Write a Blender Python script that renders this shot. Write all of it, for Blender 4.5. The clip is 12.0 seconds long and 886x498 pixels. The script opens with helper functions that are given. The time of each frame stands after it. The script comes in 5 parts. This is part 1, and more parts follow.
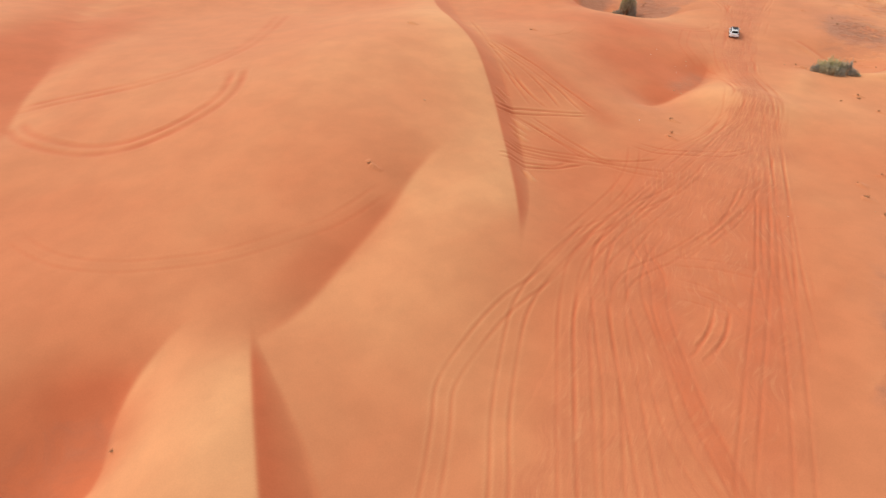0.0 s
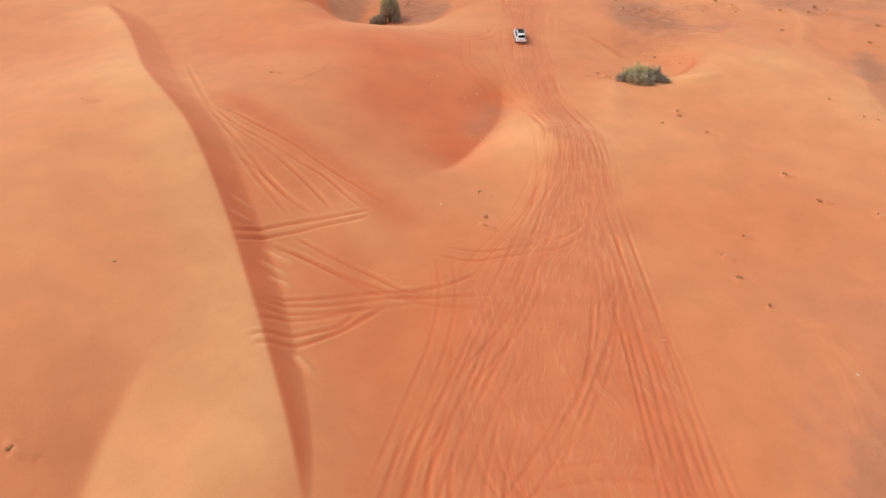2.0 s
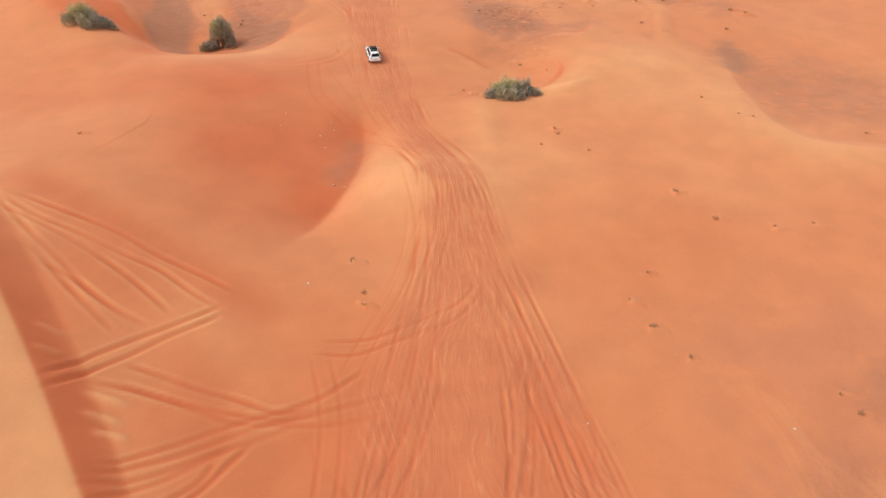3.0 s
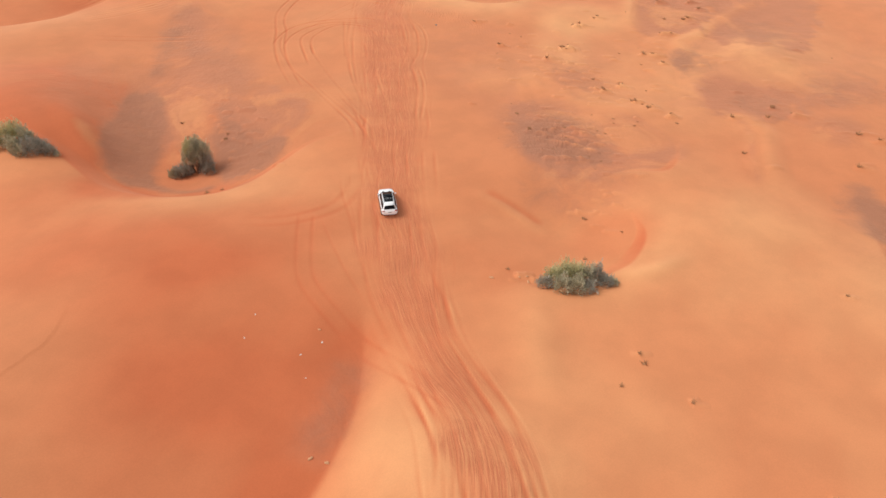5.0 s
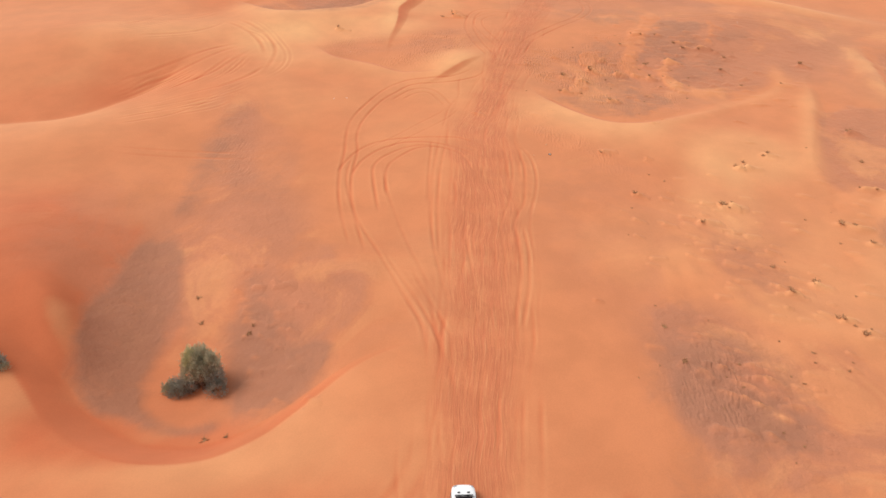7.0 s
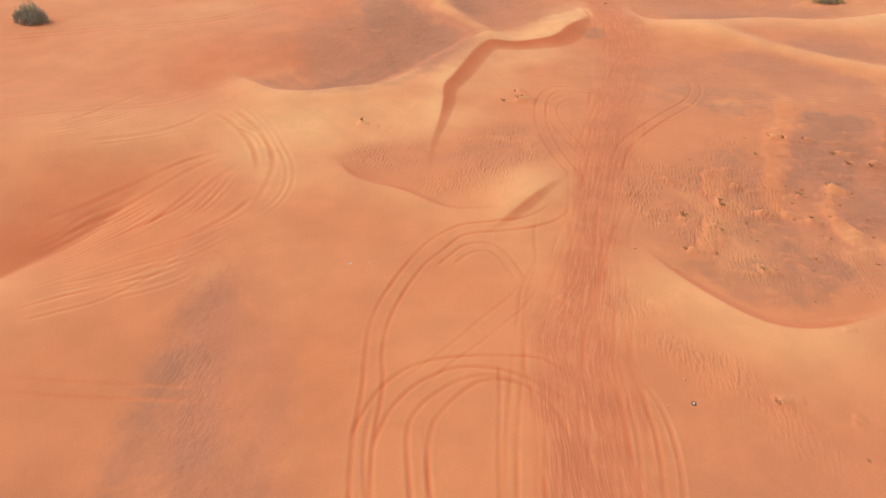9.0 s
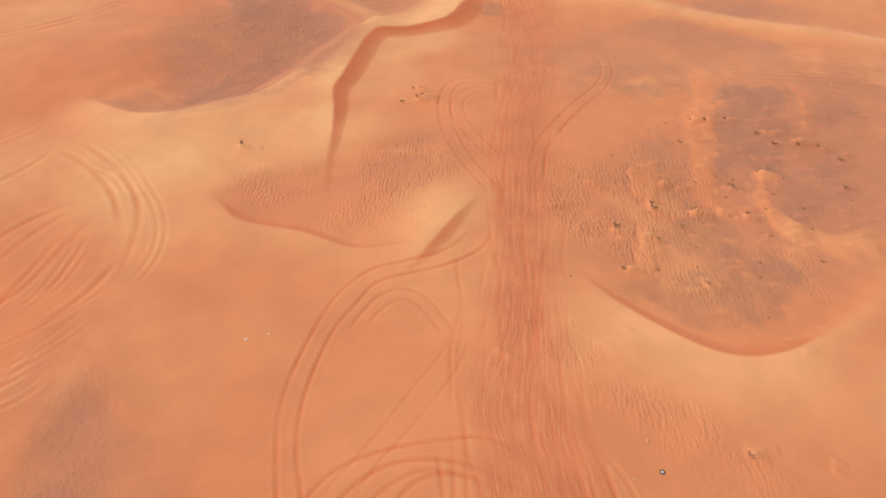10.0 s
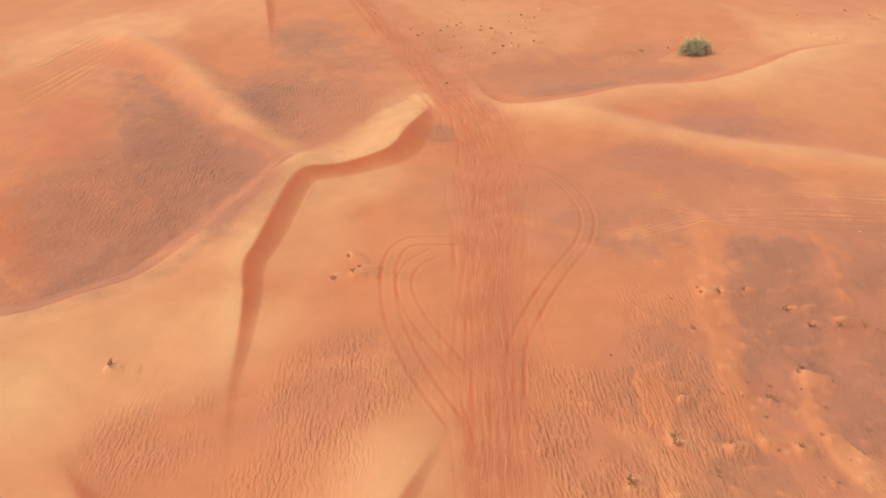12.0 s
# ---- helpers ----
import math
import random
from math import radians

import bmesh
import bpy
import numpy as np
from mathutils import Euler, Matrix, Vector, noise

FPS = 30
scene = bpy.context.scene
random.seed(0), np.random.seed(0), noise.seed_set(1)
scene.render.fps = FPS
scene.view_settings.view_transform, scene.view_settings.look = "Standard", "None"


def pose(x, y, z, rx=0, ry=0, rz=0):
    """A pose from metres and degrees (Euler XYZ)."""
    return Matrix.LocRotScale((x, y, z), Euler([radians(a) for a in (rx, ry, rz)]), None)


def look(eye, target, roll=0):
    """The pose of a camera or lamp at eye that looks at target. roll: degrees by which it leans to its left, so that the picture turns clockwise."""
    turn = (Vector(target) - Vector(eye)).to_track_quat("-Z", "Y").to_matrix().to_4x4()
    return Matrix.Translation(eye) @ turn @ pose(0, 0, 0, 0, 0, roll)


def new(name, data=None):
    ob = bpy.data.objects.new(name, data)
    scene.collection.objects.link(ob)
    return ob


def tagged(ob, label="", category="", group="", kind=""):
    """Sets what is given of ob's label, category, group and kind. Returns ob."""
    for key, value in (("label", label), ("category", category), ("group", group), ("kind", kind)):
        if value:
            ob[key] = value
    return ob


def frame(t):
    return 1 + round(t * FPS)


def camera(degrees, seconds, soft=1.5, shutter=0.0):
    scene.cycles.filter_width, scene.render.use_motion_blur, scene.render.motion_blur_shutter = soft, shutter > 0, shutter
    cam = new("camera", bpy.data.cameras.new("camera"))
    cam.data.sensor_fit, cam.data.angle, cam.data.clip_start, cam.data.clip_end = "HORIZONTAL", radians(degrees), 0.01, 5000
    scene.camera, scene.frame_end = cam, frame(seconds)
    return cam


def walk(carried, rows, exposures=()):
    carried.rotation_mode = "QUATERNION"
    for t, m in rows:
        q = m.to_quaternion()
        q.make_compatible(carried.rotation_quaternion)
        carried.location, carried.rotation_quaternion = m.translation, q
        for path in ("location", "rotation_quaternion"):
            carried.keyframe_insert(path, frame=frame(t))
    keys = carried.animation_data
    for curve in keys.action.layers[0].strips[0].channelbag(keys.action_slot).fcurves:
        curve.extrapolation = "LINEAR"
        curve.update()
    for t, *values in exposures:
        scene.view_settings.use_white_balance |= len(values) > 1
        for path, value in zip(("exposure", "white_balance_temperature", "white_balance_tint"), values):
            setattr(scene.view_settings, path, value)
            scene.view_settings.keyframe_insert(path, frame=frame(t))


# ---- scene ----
cam = camera(65.1, 12.0)
METRES, EYE, TILT, LEAN, TURN = 222.2, 48.0, 0.0, 0.0, 0.0
ROWS = [
    (0.0, 0.0, 0.0, 0.0, 0.29, -35.42, -0.41),
    (0.5, 0.0072, 0.0528, -0.002, -7.06, -36.66, -0.54),
    (1.0, 0.0166, 0.0969, -0.0024, -13.18, -37.54, -0.74),
    (1.5, 0.0275, 0.1384, -0.0019, -16.4, -37.9, -0.9),
    (2.0, 0.0401, 0.1789, -0.0015, -19.17, -38.75, -0.84),
    (2.5, 0.0538, 0.213, -0.003, -24.78, -40.12, -0.92),
    (3.0, 0.0695, 0.2403, -0.0028, -31.64, -39.74, -1.06),
    (5.0, 0.1559, 0.3869, -0.0016, -28.37, -38.59, -1.15),
    (5.5, 0.1711, 0.4198, -0.0011, -24.73, -39.01, -1.1),
    (6.0, 0.1866, 0.4569, -0.002, -22.54, -37.86, -1.1),
    (6.5, 0.2044, 0.5005, -0.0016, -21.57, -37.16, -1.12),
    (7.0, 0.2227, 0.5482, -0.003, -20.23, -36.57, -1.13),
    (7.5, 0.2382, 0.5984, -0.0042, -16.38, -35.91, -1.08),
    (9.5, 0.2868, 0.7904, -0.0032, -19.66, -39.52, -0.51),
    (10.0, 0.2987, 0.8146, -0.0022, -27.41, -41.19, -0.47),
    (10.5, 0.3122, 0.838, -0.003, -32.18, -40.29, -0.64),
    (11.0, 0.3275, 0.8639, -0.004, -32.78, -39.36, -0.69),
    (11.5, 0.3434, 0.8918, -0.0046, -32.4, -38.2, -0.77),
    (12.0, 0.3612, 0.9232, -0.0049, -31.9, -36.9, -0.89),
]
walk(cam, [(t, pose(0, 0, EYE, TILT, LEAN, TURN) @ pose(METRES * x, METRES * y, METRES * z, 90 + pitch, roll, yaw)) for t, x, y, z, yaw, pitch, roll in ROWS],
     [(0.0, 0.0), (2.0, 0.02), (3.0, 0.05), (5.5, 0.02), (7.5, 0.06), (9.5, -0.04), (10.5, -0.04), (12.0, -0.02)])

# ---- light ----
SUN_TURN, SUN_RISE = -62.0, 52.0          # degrees: clockwise from +y, above the horizon
world = bpy.data.worlds.new("sky")
scene.world = world
world.use_nodes = True
wn = world.node_tree
sky = wn.nodes.new("ShaderNodeTexSky")
sky.sky_type, sky.sun_disc = "NISHITA", False
sky.sun_elevation, sky.sun_rotation = radians(SUN_RISE), radians(SUN_TURN)
sky.air_density, sky.dust_density, sky.ozone_density = 1.0, 1.0, 1.0
hazy = wn.nodes.new("ShaderNodeHueSaturation")      # thin high cloud takes most of the blue
hazy.inputs["Saturation"].default_value = 0.12
wn.links.new(sky.outputs["Color"], hazy.inputs["Color"])
wn.links.new(hazy.outputs["Color"], wn.nodes["Background"].inputs["Color"])
wn.nodes["Background"].inputs["Strength"].default_value = 0.178

sun = new("sun", bpy.data.lights.new("sun", "SUN"))
sun.data.energy, sun.data.angle, sun.data.color = 1.85, radians(28), (1.0, 0.94, 0.86)
a, e = radians(SUN_TURN), radians(SUN_RISE)
sun.matrix_world = look((80 + 300 * math.sin(a) * math.cos(e), 180 + 300 * math.cos(a) * math.cos(e), 300 * math.sin(e)), (80, 180, 0))


# ---- materials ----
def material(name, colour=(0.5, 0.5, 0.5), rough=0.6, metal=0.0, vary=0.12, scale=3.0, bump=0.0, spec=0.5):
    """A surface with a base colour that varies at two scales, and a fine relief."""
    m = bpy.data.materials.new(name)
    m.use_nodes = True
    n, l = m.node_tree.nodes, m.node_tree.links
    p = n["Principled BSDF"]
    p.inputs["Roughness"].default_value, p.inputs["Metallic"].default_value = rough, metal
    p.inputs["Specular IOR Level"].default_value = spec
    at = n.new("ShaderNodeTexCoord")
    big, small = n.new("ShaderNodeTexNoise"), n.new("ShaderNodeTexNoise")
    big.inputs["Scale"].default_value, small.inputs["Scale"].default_value = scale, scale * 9
    add = n.new("ShaderNodeMath")
    add.operation = "ADD"
    ramp = n.new("ShaderNodeMapRange")
    ramp.inputs["From Min"].default_value, ramp.inputs["From Max"].default_value = 0.6, 1.4
    ramp.inputs["To Min"].default_value, ramp.inputs["To Max"].default_value = 1 - vary, 1 + vary
    mul = n.new("ShaderNodeVectorMath")
    mul.operation = "SCALE"
    mul.inputs[0].default_value = colour
    for t in (big, small):
        l.new(at.outputs["Object"], t.inputs["Vector"])
    l.new(big.outputs["Fac"], add.inputs[0])
    l.new(small.outputs["Fac"], add.inputs[1])
    l.new(add.outputs[0], ramp.inputs["Value"])
    l.new(ramp.outputs["Result"], mul.inputs["Scale"])
    l.new(mul.outputs["Vector"], p.inputs["Base Color"])
    if bump:
        b = n.new("ShaderNodeBump")
        b.inputs["Strength"].default_value, b.inputs["Distance"].default_value = bump, 0.02
        l.new(small.outputs["Fac"], b.inputs["Height"])
        l.new(b.outputs["Normal"], p.inputs["Normal"])
    return m


def sand():
    """Red desert sand: paler on the crests, redder where it is churned up, brown-grey where coarse grains lie; red and
    pale also paint slope shading.
    """
    m = bpy.data.materials.new("desert_sand")
    m.use_nodes = True
    n, l = m.node_tree.nodes, m.node_tree.links
    p = n["Principled BSDF"]
    p.inputs["Roughness"].default_value, p.inputs["Specular IOR Level"].default_value = 0.9, 0.12
    p.inputs["Sheen Weight"].default_value, p.inputs["Sheen Roughness"].default_value, p.inputs["Sheen Tint"].default_value = 0.42, 0.42, (1.0, 0.56, 0.34, 1)      # sheen lifts grazing views, a stand-in for haze over the far sand
    at = n.new("ShaderNodeTexCoord").outputs["Object"]

    def attr(name):
        a = n.new("ShaderNodeAttribute")
        a.attribute_name = name
        return a.outputs["Fac"]

    def math_(op, a, b=None, c=None, clamp=False):
        q = n.new("ShaderNodeMath")
        q.operation, q.use_clamp = op, clamp
        for k, v in enumerate((a, b, c)):
            if v is None:
                continue
            if isinstance(v, (int, float)):
                q.inputs[k].default_value = v
            else:
                l.new(v, q.inputs[k])
        return q.outputs[0]

    def noise_(scale, detail=3.0, vector=at, rough=0.55, warp=0.0):
        q = n.new("ShaderNodeTexNoise")
        q.inputs["Scale"].default_value, q.inputs["Detail"].default_value = scale, detail
        q.inputs["Roughness"].default_value, q.inputs["Distortion"].default_value = rough, warp
        l.new(vector, q.inputs["Vector"])
        return q.outputs["Fac"]

    def stretch(scale, turn=0.0, source=at):
        q = n.new("ShaderNodeMapping")
        q.vector_type = "TEXTURE"
        q.inputs["Scale"].default_value, q.inputs["Rotation"].default_value = [1 / k for k in scale], (0, 0, radians(turn))
        l.new(source, q.inputs["Vector"])
        return q.outputs["Vector"]

    def ranged(v, lo, hi, a=0.0, b=1.0):
        q = n.new("ShaderNodeMapRange")
        q.interpolation_type = "SMOOTHSTEP"
        for k, x in (("From Min", lo), ("From Max", hi), ("To Min", a), ("To Max", b)):
            q.inputs[k].default_value = x
        l.new(v, q.inputs["Value"])
        return q.outputs["Result"]

    def mixed(f, a, b):
        q = n.new("ShaderNodeMix")
        q.data_type = "RGBA"
        l.new(f, q.inputs["Factor"])
        for k, v in (("A", a), ("B", b)):
            s = [i for i in q.inputs if i.name == k and i.type == "RGBA"][0]
            if isinstance(v, tuple):
                s.default_value = (*v, 1)
            else:
                l.new(v, s)
        return [o for o in q.outputs if o.type == "RGBA"][0]

    wide, mid, fine = noise_(0.035, 4), noise_(0.22, 5), noise_(7.0, 3)
    wind = noise_(1.0, 4, stretch((0.45, 0.08, 0.3), -50))
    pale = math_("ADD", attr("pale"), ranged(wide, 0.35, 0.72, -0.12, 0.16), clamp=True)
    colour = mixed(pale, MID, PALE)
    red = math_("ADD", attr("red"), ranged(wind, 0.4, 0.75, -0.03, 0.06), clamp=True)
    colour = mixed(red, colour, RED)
    torn_up = noise_(0.075, 6, rough=0.6, warp=0.9)
    colour = mixed(math_("MULTIPLY", attr("dull"), ranged(torn_up, 0.45, 0.38, 0.0, 0.22)), colour, PALE)
    worn = math_("ADD", torn_up, math_("MULTIPLY", attr("dull"), 0.16))
    colour = mixed(math_("MULTIPLY", attr("dull"), ranged(worn, 0.46, 0.68, 0.15, 1.0)), colour, DULL)
    # coarse dark grains in the hollows, in torn patches
    torn = math_("ADD", attr("grey"), math_("MULTIPLY", math_("SUBTRACT", noise_(0.26, 7, rough=0.66, warp=0.6), 0.5), 1.35))
    coarse = math_("MULTIPLY", ranged(torn, 0.0, 1.1), ranged(attr("grey"), 0.02, 0.25))
    colour = mixed(math_("MULTIPLY", coarse, 0.8), colour, GREY)
    # streaks along the beaten way
    join = n.new("ShaderNodeCombineXYZ")
    l.new(math_("ADD", attr("lat"), math_("MULTIPLY", noise_(0.06, 2), 4.0)), join.inputs[0])
    l.new(math_("MULTIPLY", attr("run"), 0.042), join.inputs[1])
    streak = noise_(3.6, 5, join.outputs[0], 0.68)
    way = math_("MULTIPLY", attr("way"), ranged(noise_(0.3, 5, rough=0.6), 0.3, 0.55, 0.4, 1.0))
    colour = mixed(math_("MULTIPLY", way, ranged(streak, 0.40, 0.56, 0.4, 1.0)), colour, WAY)
    colour = mixed(math_("MULTIPLY", way, ranged(streak, 0.56, 0.7, 0.0, 0.38)), colour, PALE)
    dash = n.new("ShaderNodeCombineXYZ")
    l.new(math_("ADD", attr("lat"), math_("MULTIPLY", noise_(0.06, 2), 4.0)), dash.inputs[0])
    l.new(math_("MULTIPLY", attr("run"), 0.05), dash.inputs[1])
    dashes = noise_(5.5, 3, dash.outputs[0], 0.6)
    colour = mixed(math_("MULTIPLY", way, ranged(dashes, 0.54, 0.66, 0.0, 0.2)), colour, PALE)
    colour = mixed(math_("MULTIPLY", way, ranged(dashes, 0.46, 0.34, 0.0, 0.28)), colour, CHURNED)
    # grain
    grain = n.new("ShaderNodeVectorMath")
    grain.operation = "SCALE"
    l.new(colour, grain.inputs[0])
    l.new(math_("MULTIPLY", ranged(fine, 0.3, 0.7, 0.975, 1.025), ranged(mid, 0.3, 0.7, 0.95, 1.05)), grain.inputs["Scale"])
    l.new(grain.outputs["Vector"], p.inputs["Base Color"])
    # relief: wind ripples, streaks of the way, grain
    wave = n.new("ShaderNodeTexWave")
    for k, v in (("Scale", 0.60), ("Distortion", 10.0), ("Detail", 3.0), ("Detail Scale", 1.3), ("Detail Roughness", 0.6)):
        wave.inputs[k].default_value = v
    l.new(stretch((1, 0.55, 1), -28), wave.inputs["Vector"])
    rip = math_("ADD", math_("MULTIPLY", wave.outputs["Fac"], 0.4), math_("MULTIPLY", ranged(noise_(1.0, 2.0, stretch((3.4, 1.1, 1), -28)), 0.3, 0.7), 0.75))
    ripple = math_("MULTIPLY", rip, math_("MULTIPLY", attr("ripple"), ranged(noise_(0.2, 5, rough=0.6), 0.36, 0.58)))
    height = math_("ADD", math_("MULTIPLY", ripple, 0.125), math_("MULTIPLY", math_("MULTIPLY", math_("ADD", streak, math_("MULTIPLY", dashes, 0.6)), way), 0.09))
    height = math_("ADD", height, math_("MULTIPLY", mid, 0.07))
    height = math_("ADD", height, math_("MULTIPLY", math_("MULTIPLY", coarse, noise_(0.9, 4)), 0.16))
    height = math_("ADD", height, math_("MULTIPLY", math_("MULTIPLY", attr("dull"), noise_(0.8, 5, rough=0.6)), 0.19))
    height = math_("ADD", height, math_("MULTIPLY", math_("MULTIPLY", attr("dull"), noise_(2.6, 3)), 0.05))
    height = math_("ADD", height, math_("MULTIPLY", fine, 0.003))
    b = n.new("ShaderNodeBump")
    b.inputs["Strength"].default_value, b.inputs["Distance"].default_value = 1.0, 1.0
    l.new(height, b.inputs["Height"])
    l.new(b.outputs["Normal"], p.inputs["Normal"])
    return m


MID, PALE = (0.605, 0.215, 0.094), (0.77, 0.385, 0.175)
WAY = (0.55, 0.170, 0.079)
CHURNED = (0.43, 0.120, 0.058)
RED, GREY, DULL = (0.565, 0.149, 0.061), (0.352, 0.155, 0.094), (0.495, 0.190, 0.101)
SAND = sand()
PAINT = material("white_car_paint", (0.88, 0.88, 0.88), 0.22, 0.0, 0.02, 1.5)
GLASS = material("dark_tinted_glass", (0.008, 0.009, 0.011), 0.12, 0.0, 0.1, 2.0, spec=0.08)
TRIM = material("black_plastic_trim", (0.02, 0.02, 0.021), 0.55, 0.0, 0.15, 8.0)
RUBBER = material("dusty_tyre_rubber", (0.09, 0.06, 0.045), 0.85, 0.0, 0.3, 9.0, 0.3)
ALLOY = material("alloy_wheel_metal", (0.45, 0.45, 0.46), 0.35, 0.9, 0.1, 8.0)
LAMP_RED = material("red_tail_lamp", (0.35, 0.012, 0.012), 0.15, 0.0, 0.1, 6.0)
LAMP_CLEAR = material("clear_head_lamp", (0.55, 0.57, 0.6), 0.08, 0.3, 0.1, 6.0)
PLATE = material("number_plate", (0.7, 0.7, 0.68), 0.4, 0.0, 0.05, 6.0)
# leaf tones: sunlit crowns and shaded clumps are put into the colour
LEAF = material("grey_green_leaves", (0.50, 0.45, 0.31), 0.75, 0.0, 0.45, 1.1, spec=0.2)
LEAF_DARK = material("shaded_blue_green_leaves", (0.40, 0.37, 0.30), 0.75, 0.0, 0.4, 1.1, spec=0.2)
LEAF_LIT = material("sunlit_dusty_leaves", (0.58, 0.53, 0.30), 0.8, 0.0, 0.35, 1.3, spec=0.2)
BARK = material("pale_dry_wood", (0.24, 0.16, 0.11), 0.9, 0.0, 0.25, 4.0, 0.5)
CLOD = material("dark_dry_stems", (0.40, 0.20, 0.10), 0.95, 0.0, 0.4, 5.0, 0.6, spec=0.05)
LITTER = material("white_plastic_scrap", (0.66, 0.62, 0.56), 0.5, 0.0, 0.08, 5.0)
STONE = material("sandy_stone", (0.58, 0.30, 0.16), 0.95, 0.0, 0.25, 4.0, 0.5, spec=0.05)


# ---- the ground: one sheet of dunes ----
TURN_U = radians(24)      # the beaten way runs this far clockwise from +y
SU, CU = math.sin(TURN_U), math.cos(TURN_U)


def steps(parts, tail, grow=1.16):
    """Grid lines: stretches (from, to, step), and tails that widen to the horizon."""
    v = np.concatenate([np.arange(a, b - 1e-6, s) for a, b, s in parts])
    lo, hi = [v[0]], [parts[-1][1]]
    s = parts[0][2]
    while v[0] - lo[-1] < tail:
        s *= grow
        lo.append(lo[-1] - s)
    s = parts[-1][2]
    while hi[-1] - parts[-1][1] < tail:
        s *= grow
        hi.append(hi[-1] + s)
    return np.concatenate([lo[:0:-1], v, hi])


LINES_U = steps([(14, 325, 0.26), (325, 400, 0.7)], 2500)
LINES_V = steps([(-110, -72, 0.8), (-72, -40, 0.3), (-40, 34, 0.17), (34, 60, 0.4), (60, 120, 0.8)], 2500)
GV, GU = np.meshgrid(LINES_V, LINES_U)
X, Y = GU * SU + GV * CU, GU * CU - GV * SU
Z = np.zeros_like(X)
MASK = {k: np.zeros_like(X) for k in ("pale", "red", "dull", "grey", "ripple", "way", "lat", "run")}


def smooth(t):
    t = np.clip(t, 0, 1)
    return t * t * (3 - 2 * t)


def spline(points, step=0.8):
    """A smooth line through the points, resampled."""
    p = np.array(points, float)
    p = np.vstack([2 * p[0] - p[1], p, 2 * p[-1] - p[-2]])
    out = []
    for k in range(1, len(p) - 2):
        n = max(2, int(np.hypot(*(p[k + 1] - p[k])) / step))
        t = np.linspace(0, 1, n, endpoint=False)[:, None]
        a, b, c, d = p[k - 1], p[k], p[k + 1], p[k + 2]
        out.append(0.5 * (2 * b + (c - a) * t + (2 * a - 5 * b + 4 * c - d) * t**2 + (3 * b - a - 3 * c + d) * t**3))
    return np.vstack(out + [p[-2]])


def beside(points, reach, step=0.8):
    """For the grid's points within reach of a line: where they are, metres to its right, and how far along (0 to 1)."""
    q = spline(points, step)
    at = np.nonzero((X > q[:, 0].min() - reach) & (X < q[:, 0].max() + reach) & (Y > q[:, 1].min() - reach) & (Y < q[:, 1].max() + reach))
    x, y = X[at], Y[at]
    best, side, run = np.full(x.shape, 1e9), np.zeros(x.shape), np.zeros(x.shape)
    length = np.r_[0, np.cumsum(np.hypot(*np.diff(q, axis=0).T))]
    for k in range(len(q) - 1):
        dx, dy = q[k + 1] - q[k]
        ll = dx * dx + dy * dy + 1e-12
        t = np.clip(((x - q[k, 0]) * dx + (y - q[k, 1]) * dy) / ll, 0, 1)
        ox, oy = x - q[k, 0] - t * dx, y - q[k, 1] - t * dy
        d = ox * ox + oy * oy
        near = d < best
        best = np.where(near, d, best)
        side = np.where(near, np.sign(ox * dy - oy * dx), side)
        run = np.where(near, length[k] + t * (length[k + 1] - length[k]), run)
    d = np.sqrt(best)
    keep = d < reach
    at = tuple(i[keep] for i in at)
    return at, (d * np.where(side == 0, 1, side))[keep], run[keep] / length[-1], length[-1]


def soften(at, values, cells=8):
    """Even out jumps between neighbours, where the nearest stretch of a line changes."""
    i0, i1, j0, j1 = at[0].min(), at[0].max() + 1, at[1].min(), at[1].max() + 1
    box = np.zeros((i1 - i0, j1 - j0))
    box[at[0] - i0, at[1] - j0] = values
    n = 2 * cells + 1
    for _ in range(3):
        for axis in (0, 1):
            pad = [(cells + 1, cells) if k == axis else (0, 0) for k in (0, 1)]
            c = np.cumsum(np.pad(box, pad, "edge"), axis=axis)
            box = (c[n:] - c[:-n]) / n if axis == 0 else (c[:, n:] - c[:, :-n]) / n
    return box[at[0] - i0, at[1] - j0]


def hill(x, y, h, rx, ry=None, turn=0.0, pale=0.0):
    ry = ry or rx
    c, s = math.cos(radians(turn)), math.sin(radians(turn))
    a, b = (X - x) * c + (Y - y) * s, -(X - x) * s + (Y - y) * c
    g = np.exp(-0.5 * ((a / rx) ** 2 + (b / ry) ** 2))
    Z[...] += h * g
    MASK["pale"][...] += pale * g


def crest(points, heights, back, slope=0.6, pale=0.5, red=0.72, even=True):
    """A dune's edge: a slip face to the right of the line, a long gentle back to its left."""
    at, d, s, _ = beside(points, max(back * 2.2, 8))
    where = np.linspace(0, 1, len(heights))
    if not even:      # a height for each point
        where = np.r_[0, np.cumsum(np.hypot(*np.diff(np.array(points), axis=0).T))]
        where = where / where[-1]
    h = np.interp(s, where, heights) * smooth(s / 0.1) * smooth((1 - s) / 0.1)
    h = soften(at, h)
    w = np.maximum(h / slope, 0.05)
    over = 0.5 * (d + np.sqrt(d * d + 0.18))          # the edge is a little rounded
    Z[at] += 0.72 * h * np.clip(1 - over / (w + 0.3), 0, 1) ** 1.15 * np.exp(-((np.minimum(d, 0) / back) ** 2))
    # face redder, back paler: sand tone plus the slopes' shade and light in colour
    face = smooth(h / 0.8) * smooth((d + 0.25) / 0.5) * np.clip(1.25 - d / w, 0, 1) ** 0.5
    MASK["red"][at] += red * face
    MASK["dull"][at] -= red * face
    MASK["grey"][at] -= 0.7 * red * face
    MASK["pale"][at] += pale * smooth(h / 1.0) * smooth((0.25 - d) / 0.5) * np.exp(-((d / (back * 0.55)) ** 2))


